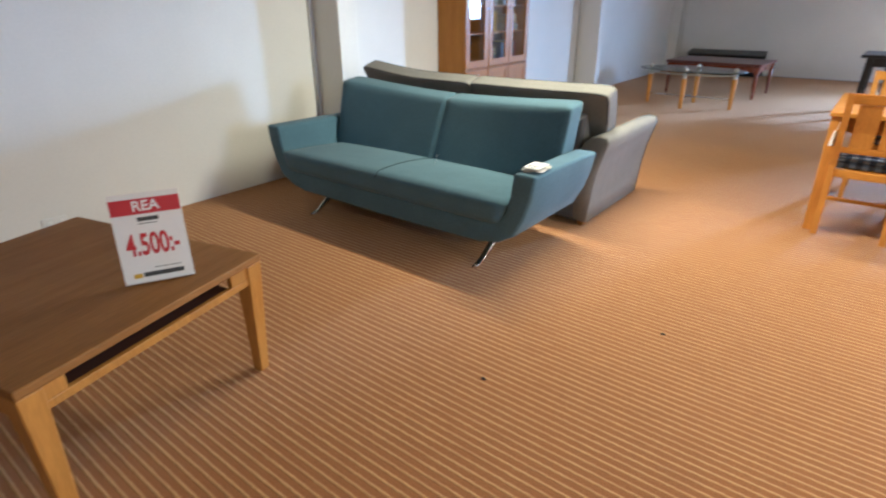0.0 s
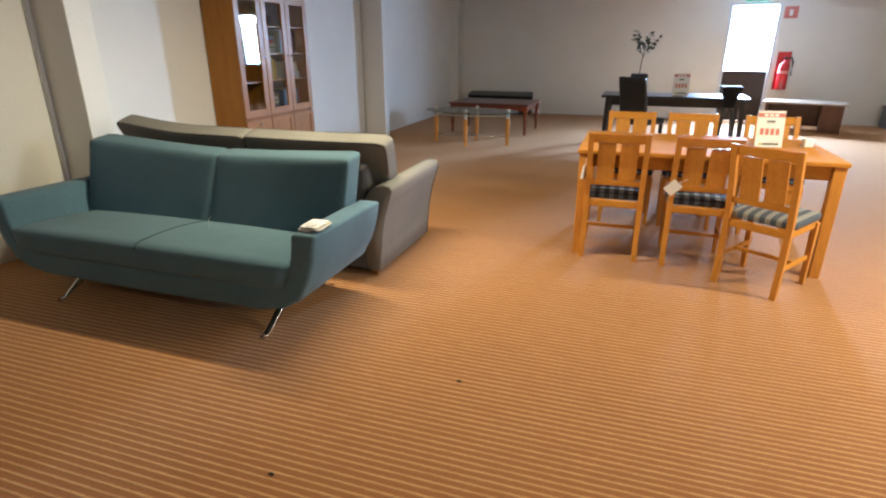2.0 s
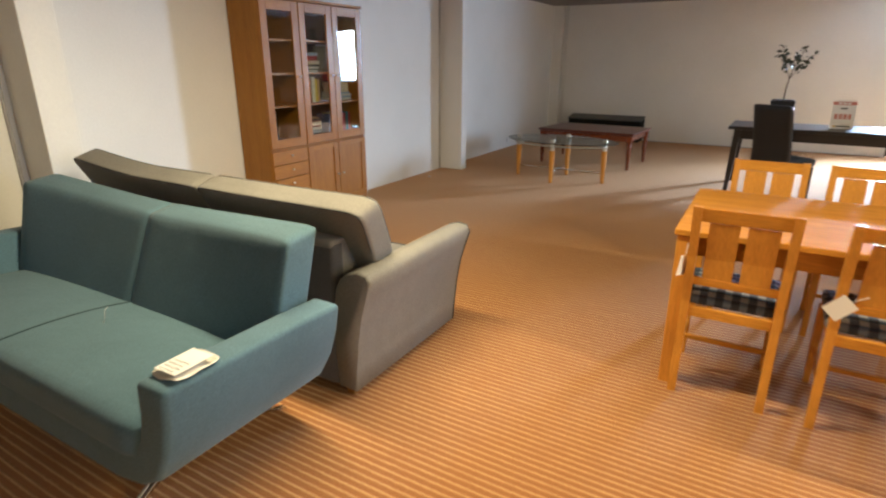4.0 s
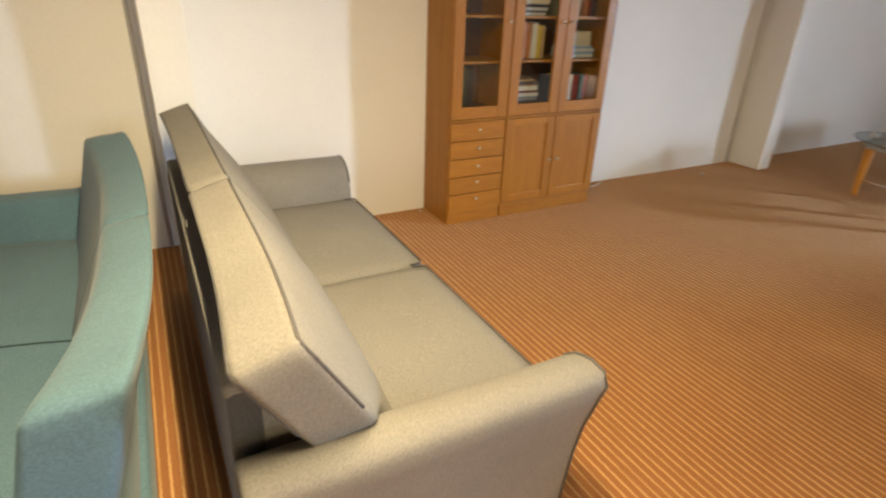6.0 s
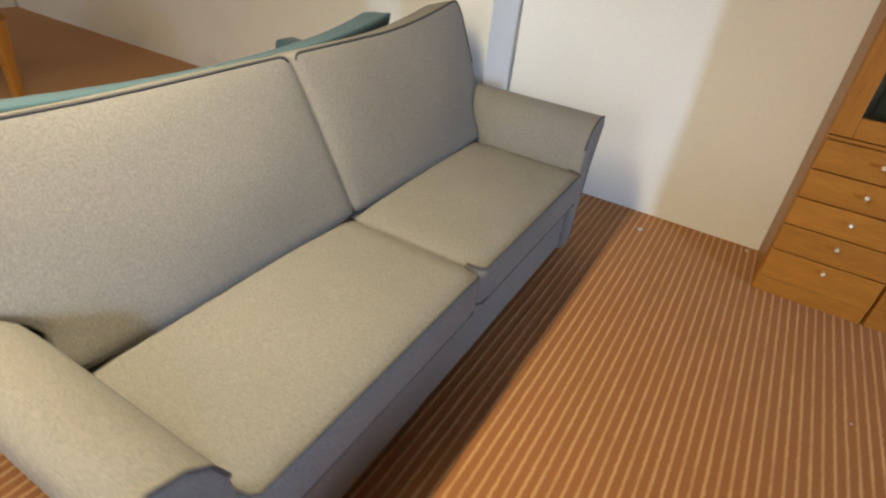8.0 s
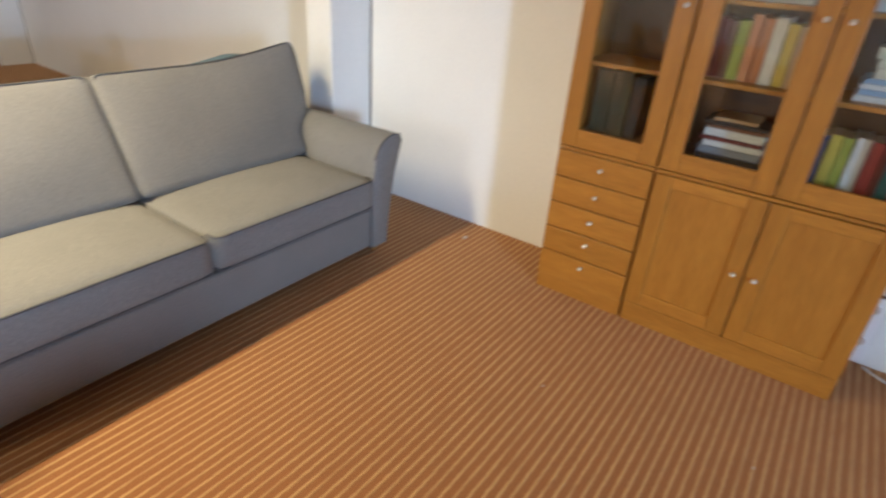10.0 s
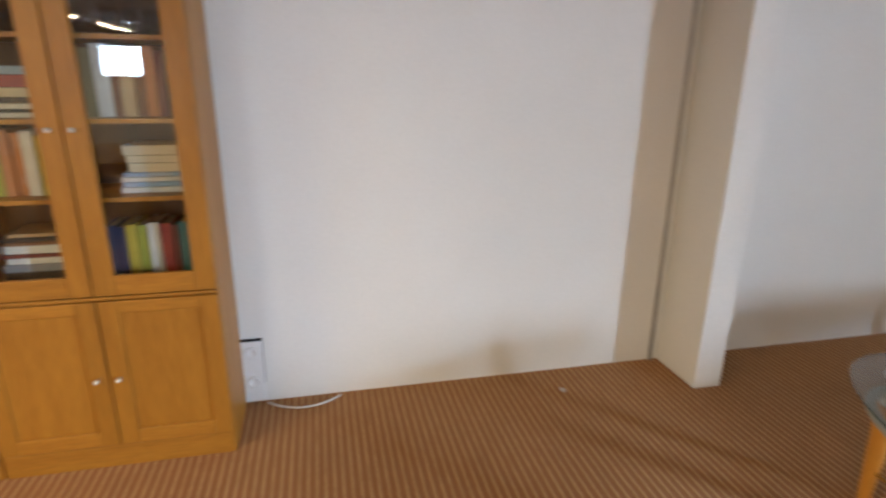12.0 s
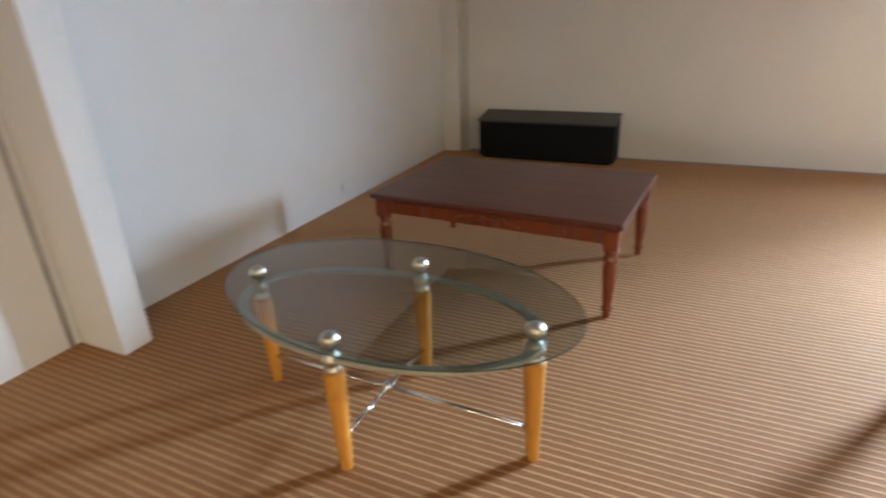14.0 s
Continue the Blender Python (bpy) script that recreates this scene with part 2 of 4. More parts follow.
SATIN = mat("satin_nickel", (0.66, 0.64, 0.54), (0.58, 0.56, 0.47), rough=0.38, metal=1.0, grain=0.05, bump=0)
BRASSY = mat("knob_steel", (0.85, 0.77, 0.64), (0.78, 0.70, 0.56), rough=0.22, metal=0.45, grain=0.05, bump=0)
ALDER = wood("alder_upright", (0.36, 0.150, 0.018), (0.285, 0.112, 0.012), "z", coat=0.06, spec=0.28)
ALDER_H = wood("alder_level", (0.37, 0.154, 0.019), (0.295, 0.116, 0.013), "y", coat=0.06, spec=0.28)
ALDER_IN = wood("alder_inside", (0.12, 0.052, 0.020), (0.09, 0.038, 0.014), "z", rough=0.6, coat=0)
HONEY = wood("honey_pine", (0.61, 0.270, 0.036), (0.50, 0.208, 0.026), "z", spec=0.3)
HONEY_H = wood("honey_pine_level", (0.60, 0.268, 0.036), (0.49, 0.205, 0.026), "x", rough=0.7, coat=0.0, spec=0.08)
GLASS_EDGE = mat("glass_edge", (0.04, 0.065, 0.055), (0.06, 0.085, 0.07), rough=0.12, grain=0.05, bump=0)
BEECH = wood("beech_leg", (0.64, 0.285, 0.044), (0.55, 0.232, 0.034), "z", coat=0.08, spec=0.3)
OAK_TOP = wood("brown_table_top", (0.27, 0.122, 0.028), (0.21, 0.092, 0.020), "x", rough=0.6, coat=0.0, spec=0.2)
OAK_LEG = wood("golden_table_leg", (0.46, 0.212, 0.036), (0.37, 0.162, 0.028), "z", spec=0.3)
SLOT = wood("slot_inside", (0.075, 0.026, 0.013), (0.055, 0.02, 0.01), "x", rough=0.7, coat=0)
CHERRY = wood("cherry_red", (0.105, 0.022, 0.012), (0.074, 0.016, 0.009), "x", rough=0.32, coat=0.25)
CHERRY_Z = wood("cherry_red_turned", (0.20, 0.040, 0.011), (0.145, 0.029, 0.009), "z", rough=0.26, coat=0.5)
BLACK_WOOD = wood("black_stained", (0.018, 0.014, 0.013), (0.012, 0.010, 0.009), "x", rough=0.32, coat=0.2)
BLACK_GLOSS = mat("black_gloss", (0.012, 0.012, 0.013), (0.016, 0.016, 0.017), rough=0.34, grain=0.1, bump=0)
DUSTY_TOP = mat("dusty_dark_top", (0.070, 0.070, 0.058), (0.055, 0.055, 0.046), rough=0.42, grain=0.2, bump=0)
BLACK_MATT = mat("black_matt", (0.008, 0.008, 0.009), (0.011, 0.011, 0.012), rough=0.7, bump=0.1, spec=0.15)
BLACK_LEATHER = mat("black_leather", (0.014, 0.013, 0.013), (0.02, 0.019, 0.019), rough=0.45, fine=240.0, bump=0.3)
DARK_WALNUT = wood("dark_walnut", (0.06, 0.026, 0.015), (0.042, 0.018, 0.010), "z", rough=0.4)
BROWN_PANEL = wood("brown_panel", (0.11, 0.038, 0.015), (0.085, 0.029, 0.011), "z", rough=0.45)
PALE_TOP = mat("pale_table_top", (0.30, 0.22, 0.16), (0.25, 0.18, 0.13), rough=0.25, coat=0.4, stretch=(0.1, 1, 1), scale=14.0)
PALE_HOOP = mat("pale_bentwood", (0.42, 0.39, 0.30), (0.36, 0.335, 0.26), rough=0.4, stretch=(1, 1, 4), scale=12.0)
PAPER = mat("white_paper", (0.82, 0.81, 0.79), (0.78, 0.77, 0.75), rough=0.6, grain=0.03, bump=0)
SLEEVE = mat("plastic_sleeve", (0.66, 0.63, 0.56), (0.58, 0.55, 0.48), rough=0.25, grain=0.06, bump=0)
RED_INK = mat("red_ink", (0.52, 0.025, 0.035), (0.46, 0.02, 0.03), rough=0.5, grain=0.05, bump=0)
FADED_INK = mat("faded_red_ink", (0.58, 0.20, 0.16), (0.52, 0.16, 0.13), rough=0.5, grain=0.05, bump=0)
BLACK_INK = mat("dark_ink", (0.05, 0.05, 0.05), rough=0.5, grain=0.05, bump=0)
YELLOW_INK = mat("yellow_ink", (0.65, 0.40, 0.03), rough=0.5, grain=0.05, bump=0)
RED_METAL = mat("red_enamel", (0.50, 0.018, 0.022), (0.44, 0.014, 0.018), rough=0.25, coat=0.5, grain=0.04, bump=0)
WHITE_PLASTIC = mat("white_plastic", (0.78, 0.77, 0.74), (0.72, 0.71, 0.68), rough=0.35, grain=0.04, bump=0)
DOOR_BROWN = wood("door_brown", (0.040, 0.024, 0.019), (0.03, 0.018, 0.014), "z", rough=0.4)
FRAME_WHITE = mat("frame_paint", (0.66, 0.68, 0.70), (0.60, 0.62, 0.64), rough=0.4, grain=0.04)
GREEN_SIGN = mat("green_sign", (0.02, 0.25, 0.10), rough=0.4, grain=0.04, bump=0)
LEAF = mat("leaf", (0.030, 0.042, 0.024), (0.045, 0.055, 0.03), rough=0.5, scale=30.0)
STEM = mat("stem", (0.10, 0.075, 0.05), (0.07, 0.05, 0.035), rough=0.8, scale=30.0)
SOIL = mat("soil", (0.03, 0.022, 0.016), rough=0.95, scale=40.0, bump=0.8, bump_d=0.006)
GREY_BOX = mat("grey_card", (0.20, 0.19, 0.185), (0.17, 0.16, 0.155), rough=0.7)
LINT = mat("lint", (0.62, 0.56, 0.50), rough=0.95, scale=80.0)
BURR = mat("dark_fluff", (0.03, 0.02, 0.018), rough=0.95, scale=80.0)
PANE = glass_material("cabinet_pane", (0.95, 0.97, 0.96), gloss=0.03)
TABLE_GLASS = glass_material("table_glass", (0.80, 0.84, 0.83), gloss=0.07)
TUMBLER = glass_material("tumbler_glass", (0.90, 0.93, 0.93), rough=0.02, gloss=0.06)
TUBE_GLOW = glow_material("tube_glow", (1.0, 0.82, 0.55), 6.0)
YARD_GLOW = glow_material("yard_daylight", (0.80, 0.90, 1.0), 5.0)
BOOK_COLOURS = {
    "white": (0.70, 0.68, 0.63), "cream": (0.66, 0.57, 0.40), "tan": (0.50, 0.33, 0.17), "red": (0.32, 0.03, 0.03),
    "dark_red": (0.16, 0.022, 0.018), "orange": (0.52, 0.19, 0.06), "yellow": (0.62, 0.46, 0.06), "lime": (0.34, 0.34, 0.04),
    "olive": (0.20, 0.17, 0.09), "blue": (0.03, 0.05, 0.12), "teal": (0.02, 0.14, 0.16), "sky": (0.28, 0.40, 0.55),
    "black": (0.018, 0.017, 0.018), "brown": (0.20, 0.085, 0.04), "green": (0.045, 0.075, 0.045), "grey": (0.22, 0.23, 0.25)}
BOOK_MATS = {k: mat("book_" + k, v, rough=0.5, scale=14.0, grain=0.12, bump=0.1) for k, v in BOOK_COLOURS.items()}
PAGES = mat("book_pages", (0.60, 0.55, 0.44), (0.54, 0.49, 0.38), rough=0.9, stretch=(1, 1, 30), scale=8.0)


# ---- mesh helpers ----
def part(name, bm, material, parent=None, label="", smooth=False):
    """Link a bmesh as one mesh object under a thing or a part."""
    bmesh.ops.recalc_face_normals(bm, faces=bm.faces)
    me = bpy.data.meshes.new(name)
    bm.to_mesh(me)
    bm.free()
    if smooth:
        me.polygons.foreach_set("use_smooth", [True] * len(me.polygons))
    me.materials.append(material)
    ob = new(name, me)
    if parent is not None:
        ob.parent = parent
    if label:
        ob["label"] = label
    return ob


def thing(name, m, label, category, group=""):
    ob = new(name)
    ob.empty_display_size = 0.1
    ob.matrix_world = m
    return tagged(ob, label, category, group)


def setting(name, bm, material, label, category="", smooth=False):
    return tagged(part(name, bm, material, smooth=smooth), label, category or name.split("_")[0], kind="structure")


def box(x0, x1, y0, y1, z0, z1, bevel=0.0, segs=2, bm=None):
    """A box between two corners, its edges rounded by bevel; added to bm if one is given."""
    one = bmesh.new()
    bmesh.ops.create_cube(one, size=1.0)
    for v in one.verts:
        v.co = Vector(((x0 + x1) / 2 + v.co.x * (x1 - x0), (y0 + y1) / 2 + v.co.y * (y1 - y0), (z0 + z1) / 2 + v.co.z * (z1 - z0)))
    if bevel > 0:
        bmesh.ops.bevel(one, geom=list(one.edges), offset=bevel, segments=segs, profile=0.5, affect="EDGES")
    return join(bm, one)


def join(bm, one):
    if bm is None:
        return one
    tmp = bpy.data.meshes.new("tmp")
    one.to_mesh(tmp)
    one.free()
    bm.from_mesh(tmp)
    bpy.data.meshes.remove(tmp)
    return bm


def moved(bm, m):
    bmesh.ops.transform(bm, matrix=m, verts=bm.verts)
    return bm


def loft(rings, close=True, caps=True):
    """Skin a row of rings, each a list of points."""
    bm = bmesh.new()
    rows = [[bm.verts.new(p) for p in r] for r in rings]
    n = len(rows[0])
    for a, b in zip(rows, rows[1:]):
        for i in range(n if close else n - 1):
            bm.faces.new((a[i], a[(i + 1) % n], b[(i + 1) % n], b[i]))
    if caps:
        bm.faces.new(rows[0])
        bm.faces.new(list(reversed(rows[-1])))
    return bm


def turned(profile, n=20, squash=1.0):
    """A turned solid about z from (radius, height) pairs."""
    return loft([[(r * math.cos(2 * math.pi * k / n), r * squash * math.sin(2 * math.pi * k / n), z) for k in range(n)] for r, z in profile])


def bar(a, b, r0, r1=None, n=12):
    """A round bar from a to b, tapering."""
    a, b = Vector(a), Vector(b)
    r1 = r0 if r1 is None else r1
    q = (b - a).to_track_quat("Z", "Y")
    rings = []
    for p, r in ((a, r0), (b, r1)):
        rings.append([p + q @ Vector((r * math.cos(2 * math.pi * k / n), r * math.sin(2 * math.pi * k / n), 0)) for k in range(n)])
    return loft(rings)


def taper(a, b, wa, wb, bevel=0.004):
    """A square leg from the foot a to the top b, of widths wa and wb."""
    rings = [[(p[0] + sx * w / 2, p[1] + sy * w / 2, p[2]) for sx, sy in ((-1, -1), (1, -1), (1, 1), (-1, 1))] for p, w in ((a, wa), (b, wb))]
    bm = loft(rings)
    bmesh.ops.bevel(bm, geom=list(bm.edges), offset=bevel, segments=2, profile=0.5, affect="EDGES")
    return bm


def slab(outline, y0, y1, bevel=0.02, segs=4):
    """An outline in x and z, extruded along y with rounded edges."""
    bm = loft([[(x, y0, z) for x, z in outline], [(x, y1, z) for x, z in outline]])
    if bevel:
        es = [e for e in bm.edges if abs(e.verts[0].co.y - e.verts[1].co.y) < 1e-6]
        bmesh.ops.bevel(bm, geom=es, offset=bevel, segments=segs, profile=0.5, affect="EDGES")
    return bm


def cushion(w, d, h, r=0.05, puff=0.02, cuts=9, shape=None):
    """A stuffed pad, w by d by h, on z = 0, with round edges and a swelling top; shape bends it further."""
    bm = bmesh.new()
    bmesh.ops.create_cube(bm, size=2.0)
    bmesh.ops.subdivide_edges(bm, edges=list(bm.edges), cuts=cuts, use_grid_fill=True)
    half = Vector((w / 2, d / 2, h / 2))
    for v in bm.verts:
        u = v.co.copy()
        # points crowd towards the edges, where the rounding is
        p = Vector([math.copysign(abs(u[k]) ** 0.75, u[k]) * half[k] for k in range(3)])
        core = Vector([max(-half[k] + r, min(half[k] - r, p[k])) for k in range(3)])
        off = p - core
        if off.length > 1e-9:
            p = core + off.normalized() * min(r, max(abs(off.x), abs(off.y), abs(off.z)))
        swell = (1 - (p.x / half.x) ** 2) * (1 - (p.y / half.y) ** 2)
        p.z += puff * swell * (1 if u.z > 0 else 0.2 * -1) * abs(u.z)
        p.z += half.z
        v.co = shape(p) if shape else p
    return bm


def tube_along(points, r, n=8, close=False):
    """A cord along points."""
    pts = [Vector(p) for p in points]
    rings = []
    for i, p in enumerate(pts):
        a = pts[i - 1] if (i > 0 or close) else p
        b = pts[(i + 1) % len(pts)] if (i < len(pts) - 1 or close) else p
        way = (b - a).normalized()
        side = way.cross(Vector((0, 0, 1)))
        side = side.normalized() if side.length > 1e-4 else Vector((1, 0, 0))
        up = side.cross(way)
        rings.append([p + (side * math.cos(2 * math.pi * k / n) + up * math.sin(2 * math.pi * k / n)) * r for k in range(n)])
    if close:
        rings.append(rings[0])
    return loft(rings, caps=not close)


def lettering(text, size, m, material, parent):
    """Flat letters of the built-in font as a mesh, a little proud of their sheet."""
    cu = bpy.data.curves.new("lettering", "FONT")
    cu.body, cu.size, cu.extrude, cu.offset = text, size, 0.0004, size * 0.022
    cu.align_x, cu.align_y = "CENTER", "CENTER"
    tmp = bpy.data.objects.new("lettering_tmp", cu)
    me = bpy.data.meshes.new_from_object(tmp)
    bpy.data.objects.remove(tmp)
    bpy.data.curves.remove(cu)
    me.materials.append(material)
    ob = new("lettering", me)
    ob.parent = parent
    ob.matrix_basis = m
    return ob


# ---- the shell of the room ----
CEILING = 2.40
SOUTH = -5.0
setting("floor", box(-0.2, EAST + 0.2, SOUTH - 0.2, FAR + 0.3, -0.15, 0.0), CARPET,
        "red-brown ribbed carpet with thin pale tan stripes", "carpet")
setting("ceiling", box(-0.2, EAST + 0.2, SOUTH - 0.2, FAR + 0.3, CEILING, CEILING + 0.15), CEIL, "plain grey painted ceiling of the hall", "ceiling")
setting("wall_west", box(-0.2, 0.0, SOUTH - 0.2, FAR + 0.3, 0.0, CEILING), WALL, "long white painted wall with scuffs", "wall")
setting("wall_south", box(0.0, EAST, SOUTH - 0.2, SOUTH, 0.0, CEILING), WALL, "white painted end wall", "wall")

DX0, DX1, DTOP = 5.44, 6.32, 2.13
bm = box(0.0, DX0, FAR, FAR + 0.25, 0.0, CEILING)
box(DX1, EAST, FAR, FAR + 0.25, 0.0, CEILING, bm=bm)
box(DX0, DX1, FAR, FAR + 0.25, DTOP, CEILING, bm=bm)
setting("wall_north", bm, WALL, "white painted far wall around a glazed door", "wall")

WINS = [(2.25, 3.05, 1.44, 2.06)]
bm = None
y = SOUTH
for a, b, lo, hi in WINS:
    bm = box(EAST, EAST + 0.2, y, a, 0.0, CEILING, bm=bm)
    bm = box(EAST, EAST + 0.2, a, b, 0.0, lo, bm=bm)
    bm = box(EAST, EAST + 0.2, a, b, hi, CEILING, bm=bm)
    y = b
bm = box(EAST, EAST + 0.2, y, FAR, 0.0, CEILING, bm=bm)
setting("wall_east", bm, WALL, "white painted wall with one small window", "wall")
for i, (a, b, lo, hi) in enumerate(WINS):
    win = tagged(new("window_%d" % (i + 1)), "white framed window with bright daylight behind", "window", kind="structure")
    for y0, y1, z0, z1 in ((a, b, lo, lo + 0.04), (a, b, hi - 0.04, hi), (a, a + 0.04, lo + 0.04, hi - 0.04), (b - 0.04, b, lo + 0.04, hi - 0.04)):
        part("window_frame", box(EAST + 0.03, EAST + 0.09, y0, y1, z0, z1, 0.004), FRAME_WHITE, win)

# wall piers with their cover strips
for i, (y0, y1, x1) in enumerate(((-2.08, -1.90, 0.30), (3.005, 3.20, 0.31), (8.00, 8.15, 0.325))):
    setting("pier_%d" % (i + 1), box(0.0, x1, y0, y1, 0.0, CEILING, 0.006), WALL, "white boxed-in wall pier with sharp edges", "pier")
    setting("cover_strip_%d" % (i + 1), moved(bar((0, 0, 0), (0, 0, CEILING), 0.011), pose(0.004, y0 - 0.040, 0)), PIPE_PAINT, "thin painted pipe in the angle beside the pier", "trim", True)
    setting("joint_strip_%d" % (i + 1), box(0.0, 0.008, y1 + 0.004, y1 + 0.014, 0.0, CEILING), STRIP, "thin grey joint strip beside the pier", "trim")
setting("corner_casing", box(0.0, 0.20, FAR - 0.10, FAR, 0.0, CEILING, 0.006), WALL, "white boxed casing in the room corner", "casing")
for px in (0.222, 0.262):
    pipe = thing("heating_pipe", pose(px, FAR - 0.03, 0), "thin white heating pipe running up the corner", "pipe", "corner pipes")
    part("pipe", bar((0, 0, 0), (0, 0, CEILING), 0.013), WALL, pipe, smooth=True)
for i, jx in enumerate((3.02, 4.27, 7.9)):
    setting("panel_joint_%d" % (i + 1), box(jx, jx + 0.006, FAR - 0.003, FAR, 0.0, CEILING), WALL, "faint upright panel joint in the far wall", "trim")
# thin skirting shadow gap along the walls
setting("baseboard_west", box(0.0, 0.006, SOUTH, -2.08, 0.0, 0.012), STRIP, "thin dark carpet edge strip", "trim")
setting("baseboard_north", box(0.28, DX0, FAR - 0.006, FAR, 0.0, 0.012), STRIP, "thin dark carpet edge strip", "trim")

# ---- the glazed door of the far wall ----
door = tagged(new("door_1"), "closed brown door with a large bright window above a dark panel", "door", kind="structure")
bm = box(DX0, DX0 + 0.06, FAR + 0.02, FAR + 0.12, 0, DTOP, 0.004)
box(DX1 - 0.06, DX1, FAR + 0.02, FAR + 0.12, 0, DTOP, 0.004, bm=bm)
box(DX0 + 0.06, DX1 - 0.06, FAR + 0.02, FAR + 0.12, DTOP - 0.05, DTOP, 0.004, bm=bm)
part("door_frame", bm, FRAME_WHITE, door)
part("door_panel", box(DX0 + 0.065, DX1 - 0.065, FAR + 0.05, FAR + 0.10, 0.01, 0.94, 0.004), DOOR_BROWN, door, "dark brown lower door panel")
pane = part("pane", box(DX0 + 0.065, DX1 - 0.065, FAR + 0.070, FAR + 0.078, 0.945, DTOP - 0.055), PANE, door, "clear door glass in bright daylight")
pane.visible_shadow = False
part("door_handle", bar((DX1 - 0.10, FAR + 0.03, 1.05), (DX1 - 0.20, FAR + 0.03, 1.05), 0.009), CHROME, door, "steel lever handle", smooth=True)

# bright overcast yard outside the door
setting("backdrop", box(DX0 - 1.2, DX1 + 1.2, FAR + 1.6, FAR + 1.65, -0.1, 3.4), YARD_GLOW, "plain bright overcast daylight outside the door", "backdrop")

# ---- ceiling tubes ----
for tx, ty in TUBES:
    t = thing("ceiling_light", pose(tx, ty, 2.20), "long white ceiling batten with a warm tube", "ceiling light", "ceiling battens")
    for hx in (-0.45, 0.45):
        part("hanger", bar((hx, 0, 0.05), (hx, 0, CEILING - 2.20), 0.004, n=8), WHITE_PLASTIC, t)
    part("housing", box(-0.77, 0.77, -0.05, 0.05, 0.02, 0.055, 0.006), WHITE_PLASTIC, t)
    part("tube", moved(bar((-0.725, 0, 0), (0.725, 0, 0), 0.010), pose(0, 0, 0.008)), TUBE_GLOW, t, "glowing warm tube", smooth=True)


# ---- teal sofa ----
def teal_sofa():
    s = thing("sofa", pose(1.555, 2.475, 0), "teal woven two-seat sofa with slanted arms on chrome blade legs", "sofa")
    Y0, Y1 = -0.37, 0.345
    # the U-shaped shell: slanted arms running into a round bottom
    outer = [(-1.075, 0.575), (-1.055, 0.45), (-1.02, 0.34), (-0.96, 0.232), (-0.87, 0.178), (-0.74, 0.152), (0, 0.145)]
    inner = [(-0.945, 0.575), (-0.93, 0.45), (-0.905, 0.36), (-0.85, 0.305), (-0.74, 0.285), (0, 0.28)]
    mir = lambda pts: [(-x, z) for x, z in reversed(pts) if x]
    ring = outer + mir(outer) + list(reversed(inner + mir(inner)))
    bm = bmesh.new()
    n = len(ring)
    rows = []
    for y, top in ((Y0, 0.0), (-0.1, -0.004), (0.15, -0.008), (Y1, -0.016)):
        rows.append([bm.verts.new((x, y, z + (top if z > 0.5 else 0) )) for x, z in ring])
    for a, b in zip(rows, rows[1:]):
        for i in range(n):
            bm.faces.new((a[i], a[(i + 1) % n], b[(i + 1) % n], b[i]))
    no = len(outer) * 2 - 1
    # end faces as quads between outer and inner line
    for row in (rows[0], rows[-1]):
        o, inn = row[:no], list(reversed(row[no:]))
        i = j = 0
        while i < no - 1 or j < len(inn) - 1:
            if i < no - 1 and (j == len(inn) - 1 or i / (no - 1) <= j / (len(inn) - 1)):
                bm.faces.new((o[i], o[i + 1], inn[j]))
                i += 1
            else:
                bm.faces.new((o[i], inn[j + 1], inn[j]))
                j += 1
    bmesh.ops.recalc_face_normals(bm, faces=bm.faces)
    sharp = [e for e in bm.edges if len(e.link_faces) == 2 and e.calc_face_angle(0) > 0.9]
    bmesh.ops.bevel(bm, geom=sharp, offset=0.02, segments=3, profile=0.5, affect="EDGES")
    part("shell", bm, TEAL, s, smooth=True)
    # one long seat pad with round outer ends, falling to the rear, and a seam in its middle
    def bend(p):
        k = max(0.0, abs(p.x) - 0.666) / 0.27
        return Vector((p.x - math.copysign(0.055 * k * k * max(0, 1 - p.z / 0.15), p.x), p.y,
                       p.z + 0.010 * math.cos(p.y * 4) - 0.045 * (p.y + 0.31) / 0.62))
    pad = part("seat_pad", moved(cushion(1.857, 0.62, 0.145, 0.05, 0.018, cuts=19, shape=bend), pose(0, -0.085, 0.272)), TEAL, s, smooth=True)
    line = []
    for k in range(25):
        y = -0.305 + 0.60 * k / 24
        top = 0.145 + 0.018 * (1 - (y / 0.31) ** 2) - (0.05 - math.sqrt(max(0.0, 0.0025 - max(0.0, -y - 0.26) ** 2)))
        line.append((0.0, y - 0.085, 0.272 + top + 0.010 * math.cos(y * 4) - 0.045 * (y + 0.31) / 0.62 - 0.0005))
    part("seam", tube_along(line, 0.0042, 6), SEAM, pad, "dark stitched seam", smooth=True)
    # back in two curved halves, leaning and hollow along its length
    for side in (-1, 1):
        def lean(p, side=side):
            x, y, z = p.x, p.y, p.z
            k = z / 0.43
            wx = x * (1 + 0.03 * k) + (0.020 * max(0.0, x / 0.456) if side > 0 else 0.0)
            u = abs(wx + side * 0.457) / 0.925
            # the front swells forward at the ends, the rear follows less
            wrap = (0.085 if y < 0 else 0.055) * u ** 3 * (0.4 + 0.6 * k)
            y2 = y * (1 - 0.10 * k) + 0.172 * k - wrap
            return Vector((wx, y2, z + (0.062 if side < 0 else 0.044) * u * u * k + 0.17 * y * k))
        back = moved(cushion(0.912, 0.152, 0.425, 0.022, 0.006, cuts=13, shape=lean), pose(side * 0.457, 0.216, 0.350))
        part("backrest", back, TEAL, s, smooth=True)
